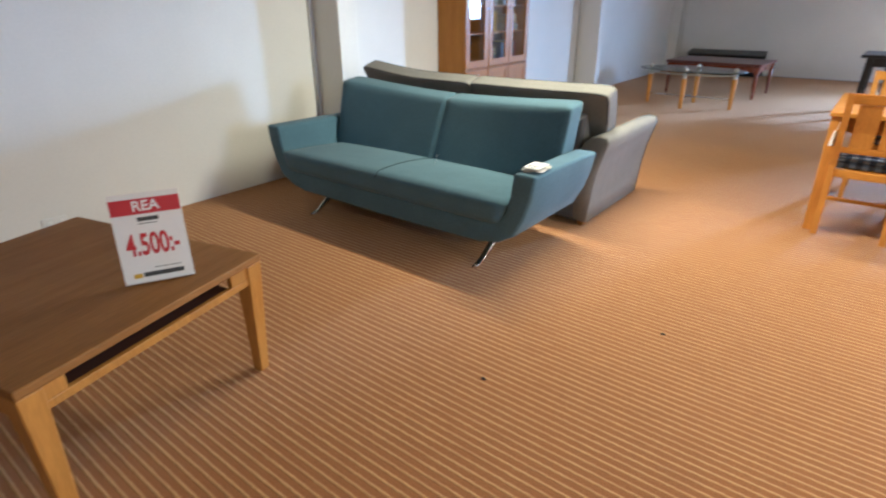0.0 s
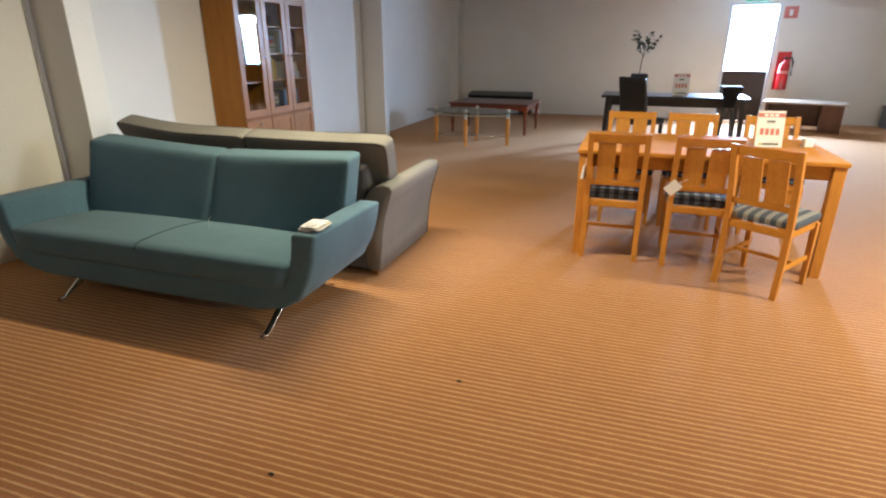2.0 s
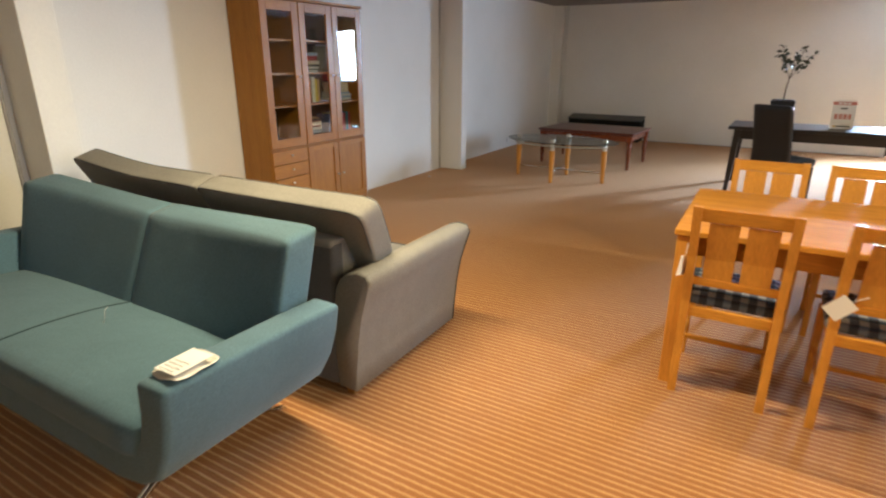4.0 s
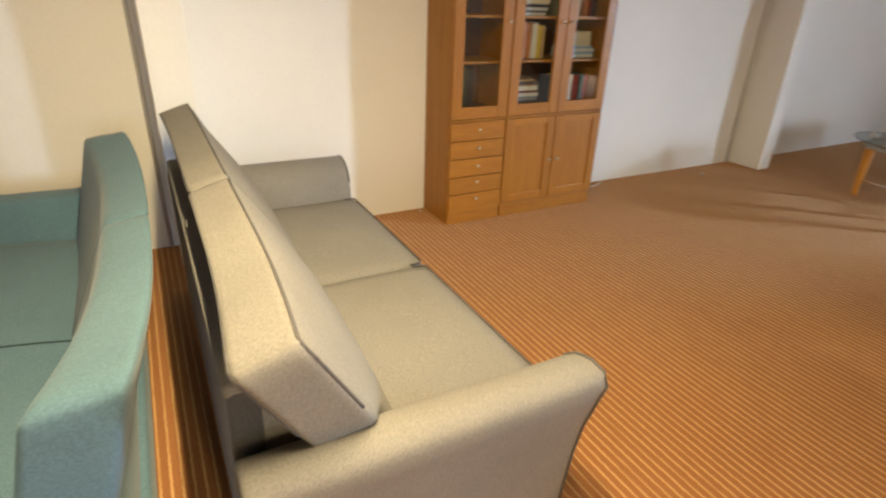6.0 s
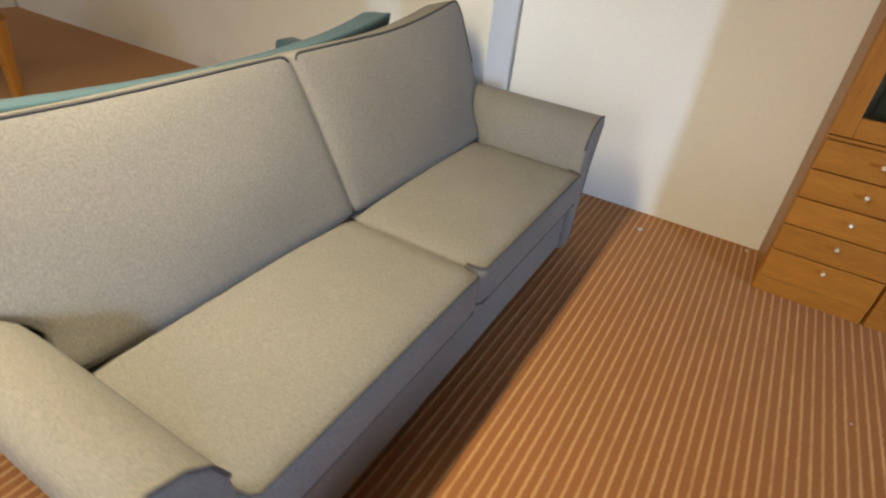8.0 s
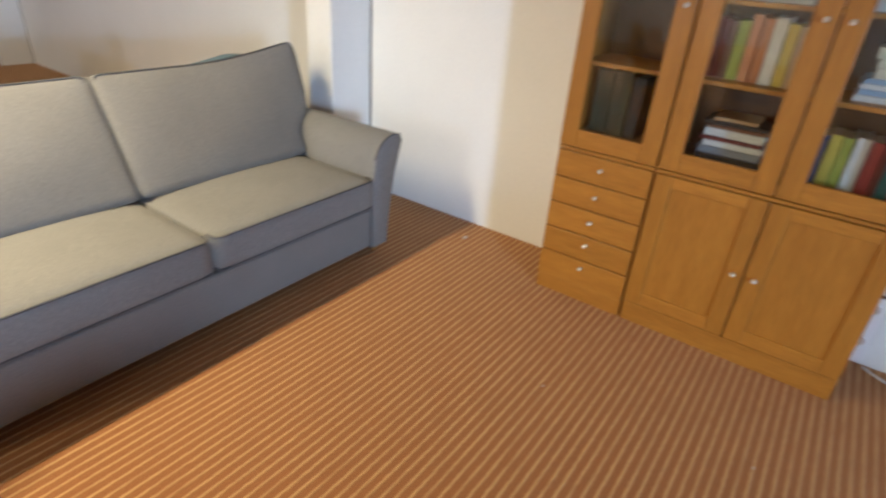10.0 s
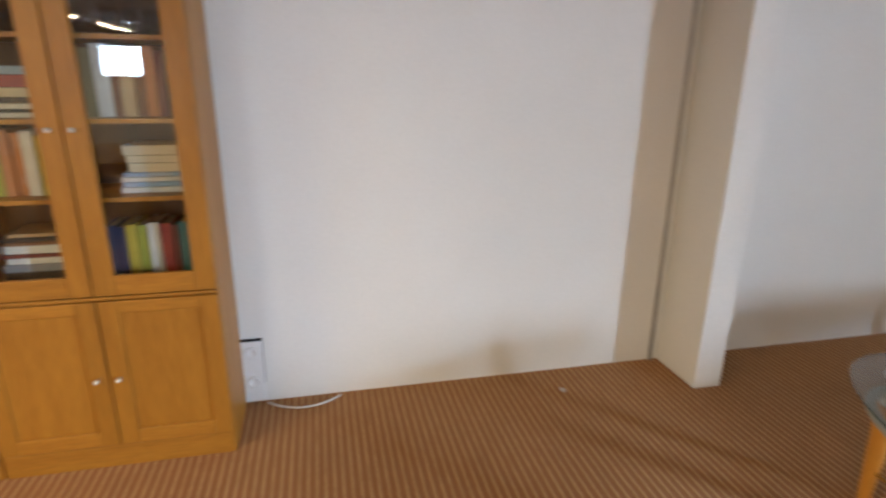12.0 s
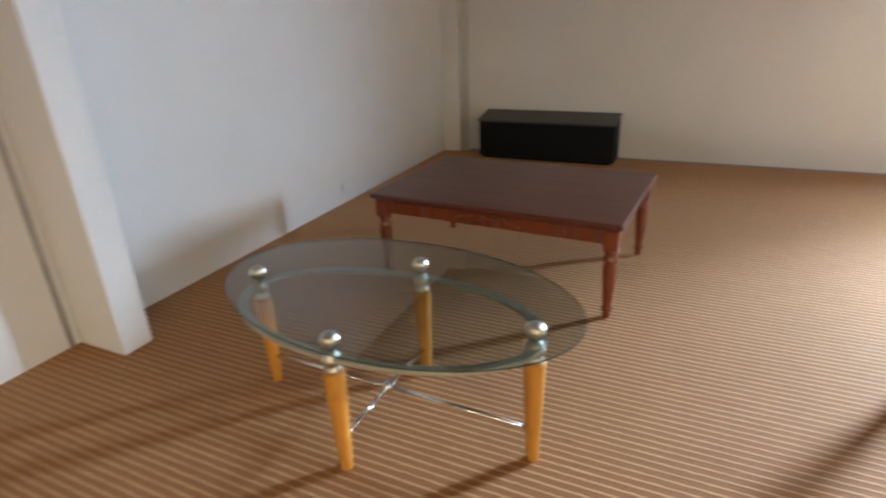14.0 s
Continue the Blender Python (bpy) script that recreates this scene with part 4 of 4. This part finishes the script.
sign("price_sign", lean_sign(2.090, 0.533, 0.503, 63), 0.297, "white price sign with red band and large red price", "4.500:-")


# ---- dining table and chairs ----
def dining_table():
    t = thing("dining_table", pose(4.40, 4.30, 0, 0, 0, 0.5), "long honey-coloured pine dining table with square legs", "table")
    W, D, H = 1.57, 0.93, 0.74
    top = box(-W / 2, W / 2, -D / 2, D / 2, H - 0.026, H, 0.004, 3)
    part("tabletop", top, HONEY_H, t)
    for sy in (-1, 1):
        part("apron", box(-W / 2 + 0.08, W / 2 - 0.08, sy * (D / 2 - 0.05) - 0.011, sy * (D / 2 - 0.05) + 0.011, H - 0.115, H - 0.027, 0.003), HONEY_H, t)
    for sx in (-1, 1):
        part("apron", box(sx * (W / 2 - 0.05) - 0.011, sx * (W / 2 - 0.05) + 0.011, -D / 2 + 0.08, D / 2 - 0.08, H - 0.115, H - 0.027, 0.003), HONEY, t)
        for sy in (-1, 1):
            part("leg", taper((sx * (W / 2 - 0.045), sy * (D / 2 - 0.045), 0), (sx * (W / 2 - 0.045), sy * (D / 2 - 0.045), H - 0.027), 0.058, 0.068), HONEY, t)
    return t


dining_table()
PLAID, STRIPED = plaid_material("plaid_cloth", True), plaid_material("striped_cloth", False)


def dining_chair(m, cloth, label):
    """Faces +y; the rear legs stand on y = 0."""
    c = thing("dining_chair", m, label, "chair", "dining chairs")
    W, D, H, S = 0.385, 0.40, 0.865, 0.435
    for sx in (-1, 1):
        x = sx * (W / 2 - 0.018)
        rings = []
        for y, z, w in ((-0.012, 0.0, 0.026), (0.012, 0.22, 0.032), (0.018, S, 0.036), (-0.005, 0.64, 0.034), (-0.052, H, 0.028)):
            rings.append([(x + a * 0.017, y + b * w / 2, z) for a, b in ((-1, -1), (1, -1), (1, 1), (-1, 1))])
        bm = loft(rings)
        bmesh.ops.bevel(bm, geom=[e for e in bm.edges if e.calc_face_angle(0) > 0.8], offset=0.004, segments=2, affect="EDGES")
        part("rear_leg", bm, HONEY, c)
        part("front_leg", taper((sx * (W / 2 - 0.012), D - 0.02, 0), (sx * (W / 2 - 0.012), D - 0.025, S - 0.032), 0.028, 0.038), HONEY, c)
        part("side_rail", box(sx * (W / 2 - 0.016) - 0.011, sx * (W / 2 - 0.016) + 0.011, 0.03, D - 0.045, S - 0.065, S - 0.020, 0.003), HONEY_H, c)
        part("stretcher", box(sx * (W / 2 - 0.016) - 0.008, sx * (W / 2 - 0.016) + 0.008, 0.025, D - 0.036, 0.165, 0.192, 0.003), HONEY_H, c)
    part("front_rail", box(-W / 2 + 0.032, W / 2 - 0.032, D - 0.038, D - 0.016, S - 0.065, S - 0.020, 0.003), HONEY_H, c)
    part("rear_rail", box(-W / 2 + 0.034, W / 2 - 0.034, 0.008, 0.030, S - 0.070, S - 0.025, 0.003), HONEY_H, c)
    part("cross_stretcher", box(-W / 2 + 0.024, W / 2 - 0.024, D * 0.5 - 0.01, D * 0.5 + 0.01, 0.168, 0.19, 0.003), HONEY_H, c)
    seat = moved(cushion(W + 0.012, D - 0.018, 0.052, 0.02, 0.014, cuts=7), pose(0, D / 2 + 0.014, S - 0.022))
    part("seat", seat, cloth, c, smooth=True)

    def on_back(z):
        return -0.005 + (0.018 + 0.005) * (0.64 - z) / (0.64 - S) if z < 0.64 else -0.005 - 0.047 * (z - 0.64) / (H - 0.64)
    for z0, z1, n in ((H - 0.062, H - 0.004, "top_rail"), (0.515, 0.55, "lower_rail")):
        ya, yb = on_back(z0), on_back(z1)
        rings = [[(x, ya - 0.009, z0), (x, ya + 0.009, z0), (x, yb + 0.009, z1), (x, yb - 0.009, z1)] for x in (-W / 2 + 0.030, W / 2 - 0.030)]
        bm = loft(rings)
        bmesh.ops.bevel(bm, geom=list(bm.edges), offset=0.003, segments=2, affect="EDGES")
        part(n, bm, HONEY_H, c)
    for sx in (-1, 1):
        ya, yb = on_back(0.55), on_back(H - 0.062)
        xa, xb = sx * 0.014, sx * 0.125
        rings = [[(min(xa, xb), y - 0.006, z), (max(xa, xb), y - 0.006, z), (max(xa, xb), y + 0.006, z), (min(xa, xb), y + 0.006, z)] for y, z in ((ya, 0.552), (on_back(0.64), 0.64), (yb, H - 0.064))]
        part("back_slat", loft(rings), HONEY, c)
    return c


CHECKED = "honey pine dining chair with a navy and grey checked seat"
base_chair = dining_chair(pose(3.877, 3.81, 0, 0, 0, 0.5), PLAID, CHECKED)
for x, y, yaw in ((4.407, 3.80, -1.0), (3.94, 5.075, 181), (4.42, 5.085, 179), (5.00, 5.065, 180)):
    copy_thing(base_chair, pose(x, y, 0, 0, 0, yaw))
dining_chair(pose(4.688, 3.525, 0, 0, 0, -33.7), STRIPED, "honey pine dining chair with striped seat turned from the table")
sign("price_sign", lean_sign(4.83, 4.30, 0.743, 6), 0.24, "white price sign with red print on the dining table", "")
block = thing("paper_block", pose(5.09, 4.42, 0.7405, 0, 0, 20), "small white paper block on the dining table", "paper")
part("sheets", box(-0.03, 0.03, -0.02, 0.02, 0, 0.055, 0.003), PAPER, block)
for x, y, z, ry, rz in ((3.672, 3.800, 0.60, 10, 70), (4.235, 3.765, 0.545, 42, 0)):
    tg = thing("price_tag", pose(x, y, z, 4, ry, rz), "small white card tag hanging on a chair post", "tag", "chair tags")
    part("card", box(-0.035, 0.035, -0.0015, 0.0, -0.05, 0.04), PAPER, tg)
    part("string", bar((0, 0, 0.035), (0.02, 0.012, 0.09), 0.0012, n=6), PAPER, tg)


# ---- glass coffee table ----
def glass_table():
    t = thing("coffee_table", pose(1.667, 8.12, 0), "oval glass coffee table on four tapered wooden legs", "table")
    A, B, H = 0.72, 0.435, 0.478
    n = 72
    ell = lambda a, b, z: [(a * math.cos(2 * math.pi * k / n), b * math.sin(2 * math.pi * k / n), z) for k in range(n)]
    bm = loft([ell(A - 0.004, B - 0.004, H - 0.010), ell(A, B, H - 0.007), ell(A, B, H - 0.003), ell(A - 0.004, B - 0.004, H)])
    moved(bm, pose(-0.025, 0.108, 0, 0, 0, -5))
    top = part("glass_top", bm, TABLE_GLASS, t, "clear oval glass top", smooth=False)
    rim = [[(ra * math.cos(2 * math.pi * k / n), rb * math.sin(2 * math.pi * k / n), z) for ra, rb, z in
            ((A - 0.0005, B - 0.0005, H - 0.0075), (A + 0.0008, B + 0.0008, H - 0.007), (A + 0.0008, B + 0.0008, H - 0.003), (A - 0.0005, B - 0.0005, H - 0.0025))] for k in range(n)]
    part("edge", moved(loft(rim + [rim[0]], caps=False), pose(-0.025, 0.108, 0, 0, 0, -5)), GLASS_EDGE, top, "dark green polished glass edge", smooth=True)
    feet = ((0.0, -0.298), (-0.562, 0.008), (0.012, 0.290), (0.568, -0.020))
    for fx, fy in feet:
        ux, uy = fx * 0.985, fy * 0.985
        leg = part("leg", moved(turned([(0.0, 0.0), (0.019, 0.0), (0.021, 0.01), (0.036, 0.385), (0.034, 0.392), (0.0, 0.392)], 18), pose(ux, uy, 0)), BEECH, t, smooth=True)
        part("collar", moved(turned([(0.0, 0.392), (0.027, 0.392), (0.029, 0.402), (0.023, 0.408), (0.023, 0.422), (0.031, 0.430), (0.033, 0.437), (0.031, 0.444), (0.020, 0.452), (0.020, 0.466), (0.0, 0.466)], 22), pose(ux, uy, 0)), SATIN, leg, "satin metal collar", smooth=True)
        part("cap", moved(turned([(0.0, 0.479), (0.016, 0.479), (0.022, 0.484), (0.029, 0.492), (0.032, 0.501), (0.031, 0.511), (0.026, 0.520), (0.017, 0.527), (0.007, 0.530), (0.0, 0.5305)], 22), pose(ux, uy, 0)), SATIN, leg, "satin metal ball cap above the glass", smooth=True)
    # flat bent hoop under the glass
    hoop = []
    for k in range(n):
        a = 2 * math.pi * k / n
        c, s_ = math.cos(a), math.sin(a)
        e = lambda ra, rb, z: (ra * c, rb * s_, z)
        hoop.append([e(0.556, 0.283, 0.434), e(0.588, 0.313, 0.434), e(0.590, 0.315, 0.440), e(0.588, 0.313, 0.449), e(0.556, 0.283, 0.449), e(0.554, 0.281, 0.440)])
    hoop.append(hoop[0])
    part("hoop", loft(hoop, caps=False), PALE_HOOP, t, "pale bent hoop under the glass")
    zc = 0.125
    for fx, fy in feet:
        part("stretcher", bar((0, 0, zc), (fx * 0.965, fy * 0.965, zc), 0.0085), CHROME, t, "chrome cross bar", smooth=True)
    hub = turned([(0.0, -0.022), (0.012, -0.02), (0.02, -0.01), (0.022, 0.0), (0.02, 0.01), (0.012, 0.02), (0.0, 0.022)], 16)
    part("hub", moved(hub, pose(0, 0, zc)), CHROME, t, "chrome hub of the cross bars", smooth=True)
    return t


glass_table()


# ---- cherry coffee table ----
def cherry_table():
    t = thing("coffee_table", pose(1.685, 9.58, 0, 0, 0, -3.3), "dark cherry-red coffee table with turned legs and a carved apron", "table")
    W, D, H = 1.37, 0.93, 0.498
    part("tabletop", box(-W / 2, W / 2, -D / 2, D / 2, H - 0.028, H, 0.009, 3), CHERRY, t)
    part("moulding", box(-W / 2 + 0.02, W / 2 - 0.02, -D / 2 + 0.02, D / 2 - 0.02, H - 0.042, H - 0.0285, 0.005), CHERRY, t)
    for sy in (-1, 1):
        y = sy * (D / 2 - 0.055)
        ap = part("apron", box(-W / 2 + 0.085, W / 2 - 0.085, y - 0.012, y + 0.012, H - 0.115, H - 0.043, 0.003), CHERRY_Z, t)
        # carved leaf spray in the middle of the long apron
        bm = None
        for k in range(-3, 4):
            leaf = bmesh.new()
            bmesh.ops.create_icosphere(leaf, subdivisions=2, radius=1.0)
            moved(leaf, pose(k * 0.052, y + sy * 0.013, H - 0.080 + 0.006 * (-1) ** k, 0, 28 * (1 if k > 0 else -1) * (k != 0), 0) @ Matrix.Diagonal((0.034, 0.008, 0.013, 1)))
            bm = join(bm, leaf) if bm else leaf
        part("carving", bm, CHERRY_Z, ap, "carved leaf ornament", smooth=True)
    for sx in (-1, 1):
        x = sx * (W / 2 - 0.055)
        part("apron", box(x - 0.012, x + 0.012, -D / 2 + 0.085, D / 2 - 0.085, H - 0.115, H - 0.043, 0.003), CHERRY_Z, t)
        for sy in (-1, 1):
            y = sy * (D / 2 - 0.055)
            leg = part("leg", box(x - 0.034, x + 0.034, y - 0.034, y + 0.034, H - 0.135, H - 0.043, 0.004), CHERRY_Z, t)
            prof = [(0.0, 0.0), (0.014, 0.0), (0.020, 0.012), (0.016, 0.024), (0.024, 0.036), (0.027, 0.05), (0.020, 0.06), (0.020, 0.066), (0.024, 0.10), (0.031, 0.20), (0.034, 0.255), (0.028, 0.27), (0.036, 0.283), (0.036, 0.295), (0.026, 0.305), (0.034, 0.325), (0.034, 0.34), (0.0, 0.34)]
            part("turning", moved(turned([(w, z * (H - 0.134) / 0.34) for w, z in prof], 20), pose(x, y, 0)), CHERRY_Z, leg, smooth=True)
    return t


cherry_table()

# ---- black low cabinet in the corner ----
def sloped(bm, rise):
    """Lifts what lies high towards the rear, so that the top leans back to front."""
    for v in bm.verts:
        if v.co.z > 0.30:
            v.co.z += rise * (v.co.y + 0.145) / 0.29
    return bm


bc = thing("low_cabinet", pose(1.18, 12.145, 0, 0, 0, -1.0), "long low black cabinet with a sloping dusty grey top", "cabinet")
part("body", sloped(box(-0.68, 0.68, -0.135, 0.145, 0.02, 0.372, 0.005), 0.062), BLACK_MATT, bc)
part("top", sloped(box(-0.69, 0.69, -0.155, 0.146, 0.375, 0.392, 0.004), 0.062), DUSTY_TOP, bc, "dusty dark grey top")
part("plinth", box(-0.65, 0.65, -0.12, 0.14, 0.0, 0.019), BLACK_MATT, bc)
for k in range(3):
    part("door", box(-0.678 + k * 0.453, -0.229 + k * 0.453, -0.143, -0.136, 0.03, 0.366, 0.002), BLACK_MATT, bc)

# ---- black desk with its chair, planter and sign ----
desk = thing("desk", pose(4.45, 8.75, 0, 0, 0, -1.0), "long black desk with splayed square legs", "desk")
part("desktop", box(-0.95, 0.95, -0.38, 0.38, 0.70, 0.735, 0.005), BLACK_GLOSS, desk, "glossy dark desk top")
part("apron", box(-0.85, 0.85, -0.345, -0.325, 0.60, 0.70, 0.003), BLACK_WOOD, desk)
part("apron", box(-0.85, 0.85, 0.325, 0.345, 0.60, 0.70, 0.003), BLACK_WOOD, desk)
for sx in (-1, 1):
    part("apron", box(sx * 0.86 - 0.01, sx * 0.86 + 0.01, -0.32, 0.32, 0.60, 0.70, 0.003), BLACK_WOOD, desk)
    for sy in (-1, 1):
        part("leg", taper((sx * 0.885, sy * 0.365, 0), (sx * 0.855, sy * 0.335, 0.70), 0.045, 0.07), BLACK_WOOD, desk)


def leather_chair(m, label):
    """Faces +y."""
    c = thing("side_chair", m, label, "chair", "black side chairs")
    part("seat", moved(cushion(0.43, 0.43, 0.08, 0.025, 0.012, cuts=7), pose(0, 0.215, 0.40)), BLACK_LEATHER, c, smooth=True)
    back = cushion(0.42, 0.06, 0.60, 0.022, 0.0, cuts=7, shape=lambda p: Vector((p.x, p.y - 0.10 * (p.z / 0.6) ** 1.5, p.z)))
    part("backrest", moved(back, pose(0, 0.03, 0.41)), BLACK_LEATHER, c, smooth=True)
    for sx in (-1, 1):
        part("leg", taper((sx * 0.19, 0.40, 0), (sx * 0.185, 0.39, 0.40), 0.03, 0.042), BLACK_WOOD, c)
        part("leg", taper((sx * 0.19, -0.03, 0), (sx * 0.185, 0.04, 0.40), 0.03, 0.042), BLACK_WOOD, c)
    return c


leather_chair(pose(3.93, 7.93, 0, 0, 0, -38), "black leather side chair turned beside the desk")
stool = thing("bar_stool", pose(5.10, 8.14, 0), "slim black stool with a flared bucket seat at the desk", "stool")
part("seat", loft([[(sx * w, sy * w * 0.9, z) for sx, sy in ((-1, -1), (1, -1), (1, 1), (-1, 1))] for w, z in ((0.06, 0.64), (0.065, 0.70), (0.115, 0.88), (0.118, 0.905))]), BLACK_MATT, stool, "flared black seat")
for sx in (-1, 1):
    for sy in (-1, 1):
        part("leg", taper((sx * 0.10, sy * 0.10, 0), (sx * 0.045, sy * 0.045, 0.64), 0.022, 0.028), BLACK_WOOD, stool)
sign("price_sign", lean_sign(4.54, 8.66, 0.738, 3), 0.30, "white price sign with red print on the black desk", "")


def planter():
    p = thing("potted_plant", pose(3.97, 8.82, 0.7355), "thin twiggy plant in a square black planter on the desk", "plant")
    bm = box(-0.12, 0.12, -0.12, 0.12, 0.0, 0.27, 0.006)
    for v in bm.verts:
        k = 0.86 + 0.14 * v.co.z / 0.27
        v.co.x *= k
        v.co.y *= k
    part("pot", bm, BLACK_GLOSS, p, "glossy black square planter")
    part("soil", box(-0.105, 0.105, -0.105, 0.105, 0.271, 0.276), SOIL, p)
    rng = random.Random(5)
    stem = [Vector((0.0, 0, 0.276)), Vector((0.006, 0, 0.40)), Vector((0.018, 0.004, 0.50)), Vector((0.03, 0.0, 0.58))]
    part("stem", tube_along(stem, 0.007, 7), STEM, p, smooth=True)
    tips = []
    for dx, dz, ln in ((-0.55, 1, 0.30), (-0.35, 1, 0.36), (0.35, 1, 0.28), (0.65, 0.9, 0.33), (0.05, 1, 0.16)):
        a = stem[2 + (ln < 0.3)]
        way = Vector((dx, rng.uniform(-0.5, 0.5), dz)).normalized()
        pts = [a + way * ln * k / 5 + Vector((rng.uniform(-1, 1), rng.uniform(-1, 1), 0)) * 0.007 for k in range(6)]
        pts[0] = a
        part("twig", tube_along(pts, 0.0035, 6), STEM, p, smooth=True)
        tips += pts[2:]
    bm = bmesh.new()
    for q in tips:
        for k in range(4):
            c = q + Vector((rng.uniform(-1, 1), rng.uniform(-1, 1), rng.uniform(-1, 1))) * 0.035
            way = Vector((rng.uniform(-1, 1), rng.uniform(-1, 1), rng.uniform(-0.4, 1))).normalized()
            side = way.cross(Vector((rng.uniform(-1, 1), rng.uniform(-1, 1), 0.3))).normalized()
            ln, wd = rng.uniform(0.045, 0.072), rng.uniform(0.016, 0.026)
            nrm = way.cross(side) * 0.004
            v = [bm.verts.new(x) for x in (c - way * ln * 0.5, c + side * wd + nrm, c + way * ln * 0.5, c - side * wd + nrm, c - nrm)]
            bm.faces.new((v[0], v[1], v[4]))
            bm.faces.new((v[1], v[2], v[4]))
            bm.faces.new((v[2], v[3], v[4]))
            bm.faces.new((v[3], v[0], v[4]))
    part("foliage", bm, LEAF, p, "small dark leaves")
    return p


planter()

# ---- far right: brown panel table, grey box ----
bt = thing("side_table", pose(6.74, 11.33, 0, 0, 0, -14), "low brown table with panel legs and a shiny top", "table")
part("tabletop", box(-0.62, 0.62, -0.36, 0.36, 0.455, 0.485, 0.004), PALE_TOP, bt, "shiny pale brown top")
part("side_panel", box(0.26, 0.285, -0.30, 0.30, 0.0, 0.455, 0.003), BROWN_PANEL, bt)
part("side_panel", box(0.545, 0.57, -0.30, 0.30, 0.0, 0.455, 0.003), BROWN_PANEL, bt)
part("side_panel", box(-0.57, -0.545, -0.30, 0.30, 0.0, 0.455, 0.003), BROWN_PANEL, bt)
part("front_panel", box(0.286, 0.544, -0.29, -0.27, 0.02, 0.455, 0.003), BROWN_PANEL, bt)
part("rear_panel", box(-0.544, 0.259, 0.24, 0.26, 0.05, 0.455, 0.003), BROWN_PANEL, bt)
gb = thing("storage_box", pose(8.55, 12.03, 0), "grey storage box on the carpet by the far wall", "box")
part("body", box(-0.35, 0.35, -0.2, 0.2, 0.0, 0.33, 0.01), GREY_BOX, gb)
part("lid", box(-0.36, 0.36, -0.21, 0.21, 0.331, 0.38, 0.01), GREY_BOX, gb)

# ---- fire extinguisher and signs on the far wall ----
fe = thing("fire_extinguisher", pose(6.50, FAR - 0.10, 0.62), "red fire extinguisher hanging on the far wall", "extinguisher")
part("bottle", turned([(0.0, 0.0), (0.085, 0.0), (0.092, 0.015), (0.092, 0.40), (0.085, 0.45), (0.05, 0.49), (0.025, 0.50), (0.025, 0.53), (0.0, 0.53)], 24), RED_METAL, fe, smooth=True)
part("label", moved(turned([(0.0925, 0.285), (0.0930, 0.29), (0.0930, 0.325), (0.0925, 0.33)], 24), pose(0, 0, 0)), FADED_INK, fe, "pale label band", smooth=True)
part("backboard", box(-0.125, 0.105, 0.088, 0.099, -0.01, 0.665, 0.004), RED_METAL, fe, "flat red mounting board")
part("valve", box(-0.03, 0.03, -0.03, 0.03, 0.53, 0.57, 0.005), BLACK_MATT, fe, "black valve")
part("handle", box(-0.015, 0.015, -0.13, 0.02, 0.575, 0.59, 0.003), RED_METAL, fe)
part("nozzle", tube_along([(0.03, -0.02, 0.55), (0.09, -0.04, 0.56), (0.12, -0.05, 0.48), (0.115, -0.05, 0.25)], 0.012, 8), BLACK_MATT, fe, "black hose", smooth=True)
sn = thing("fire_sign", pose(6.46, FAR - 0.004, 1.955), "red fire point sign with a white symbol on the wall", "sign")
part("plate", box(-0.11, 0.11, -0.003, 0.0, -0.10, 0.10), FADED_INK, sn)
part("symbol", box(-0.028, 0.028, -0.005, -0.0035, -0.055, 0.045, 0.0006), PAPER, sn, "white extinguisher symbol")
ex = thing("exit_sign", pose(5.88, FAR - 0.03, 2.22), "green exit sign above the glazed door", "sign")
part("case", box(-0.18, 0.18, -0.025, 0.03, -0.07, 0.07, 0.005), GREEN_SIGN, ex)
part("symbol", box(-0.10, 0.10, -0.028, -0.026, -0.035, 0.035), PAPER, ex, "white arrow bar")

# ---- dark sideboard at the near end ----
sb = thing("sideboard", pose(1.45, -2.75, 0), "tall dark walnut sideboard standing near the end wall", "sideboard")
part("body", box(-1.05, 1.05, -0.25, 0.25, 0.03, 1.15, 0.006), DARK_WALNUT, sb)
part("top", box(-1.07, 1.07, -0.26, 0.27, 1.153, 1.18, 0.005), DARK_WALNUT, sb)
part("plinth", box(-1.0, 1.0, -0.2, 0.2, 0.0, 0.029), DARK_WALNUT, sb)
for k in range(3):
    d = part("door", box(-1.04 + k * 0.695, -0.355 + k * 0.695, 0.251, 0.270, 0.05, 1.14, 0.004), DARK_WALNUT, sb)
    part("handle", bar((-0.42 + k * 0.695, 0.285, 0.55), (-0.42 + k * 0.695, 0.285, 0.68), 0.006), CHROME, d, smooth=True)

# ---- scraps on the carpet ----
rng = random.Random(11)
for x, y, r, mt, lb in ((0.20, 4.105, 0.018, LINT, "white lint scrap on the carpet"), (0.21, 7.36, 0.022, LINT, "white lint scrap on the carpet"),
                        (3.342, 2.045, 0.011, BURR, "dark fluff speck on the carpet"), (2.891, 1.30, 0.011, BURR, "dark fluff speck on the carpet"),
                        (0.05, 4.585, 0.013, LINT, "white lint scrap by the bookcase foot"),
                        (1.0, 5.0, 0.005, LINT, "tiny pale crumb on the carpet"), (0.9, 5.7, 0.005, LINT, "tiny pale crumb on the carpet")):
    f = bmesh.new()
    bmesh.ops.create_icosphere(f, subdivisions=2, radius=1.0)
    for v in f.verts:
        k = 1 + rng.uniform(-0.25, 0.25)
        v.co = Vector((v.co.x * r * k, v.co.y * r * 0.7 * k, v.co.z * r * 0.35 * k + r * 0.3))
    sc = part("carpet_scrap", f, mt, smooth=True)
    sc.location = (x, y, 0)
    tagged(sc, lb, "scrap", "carpet scraps")
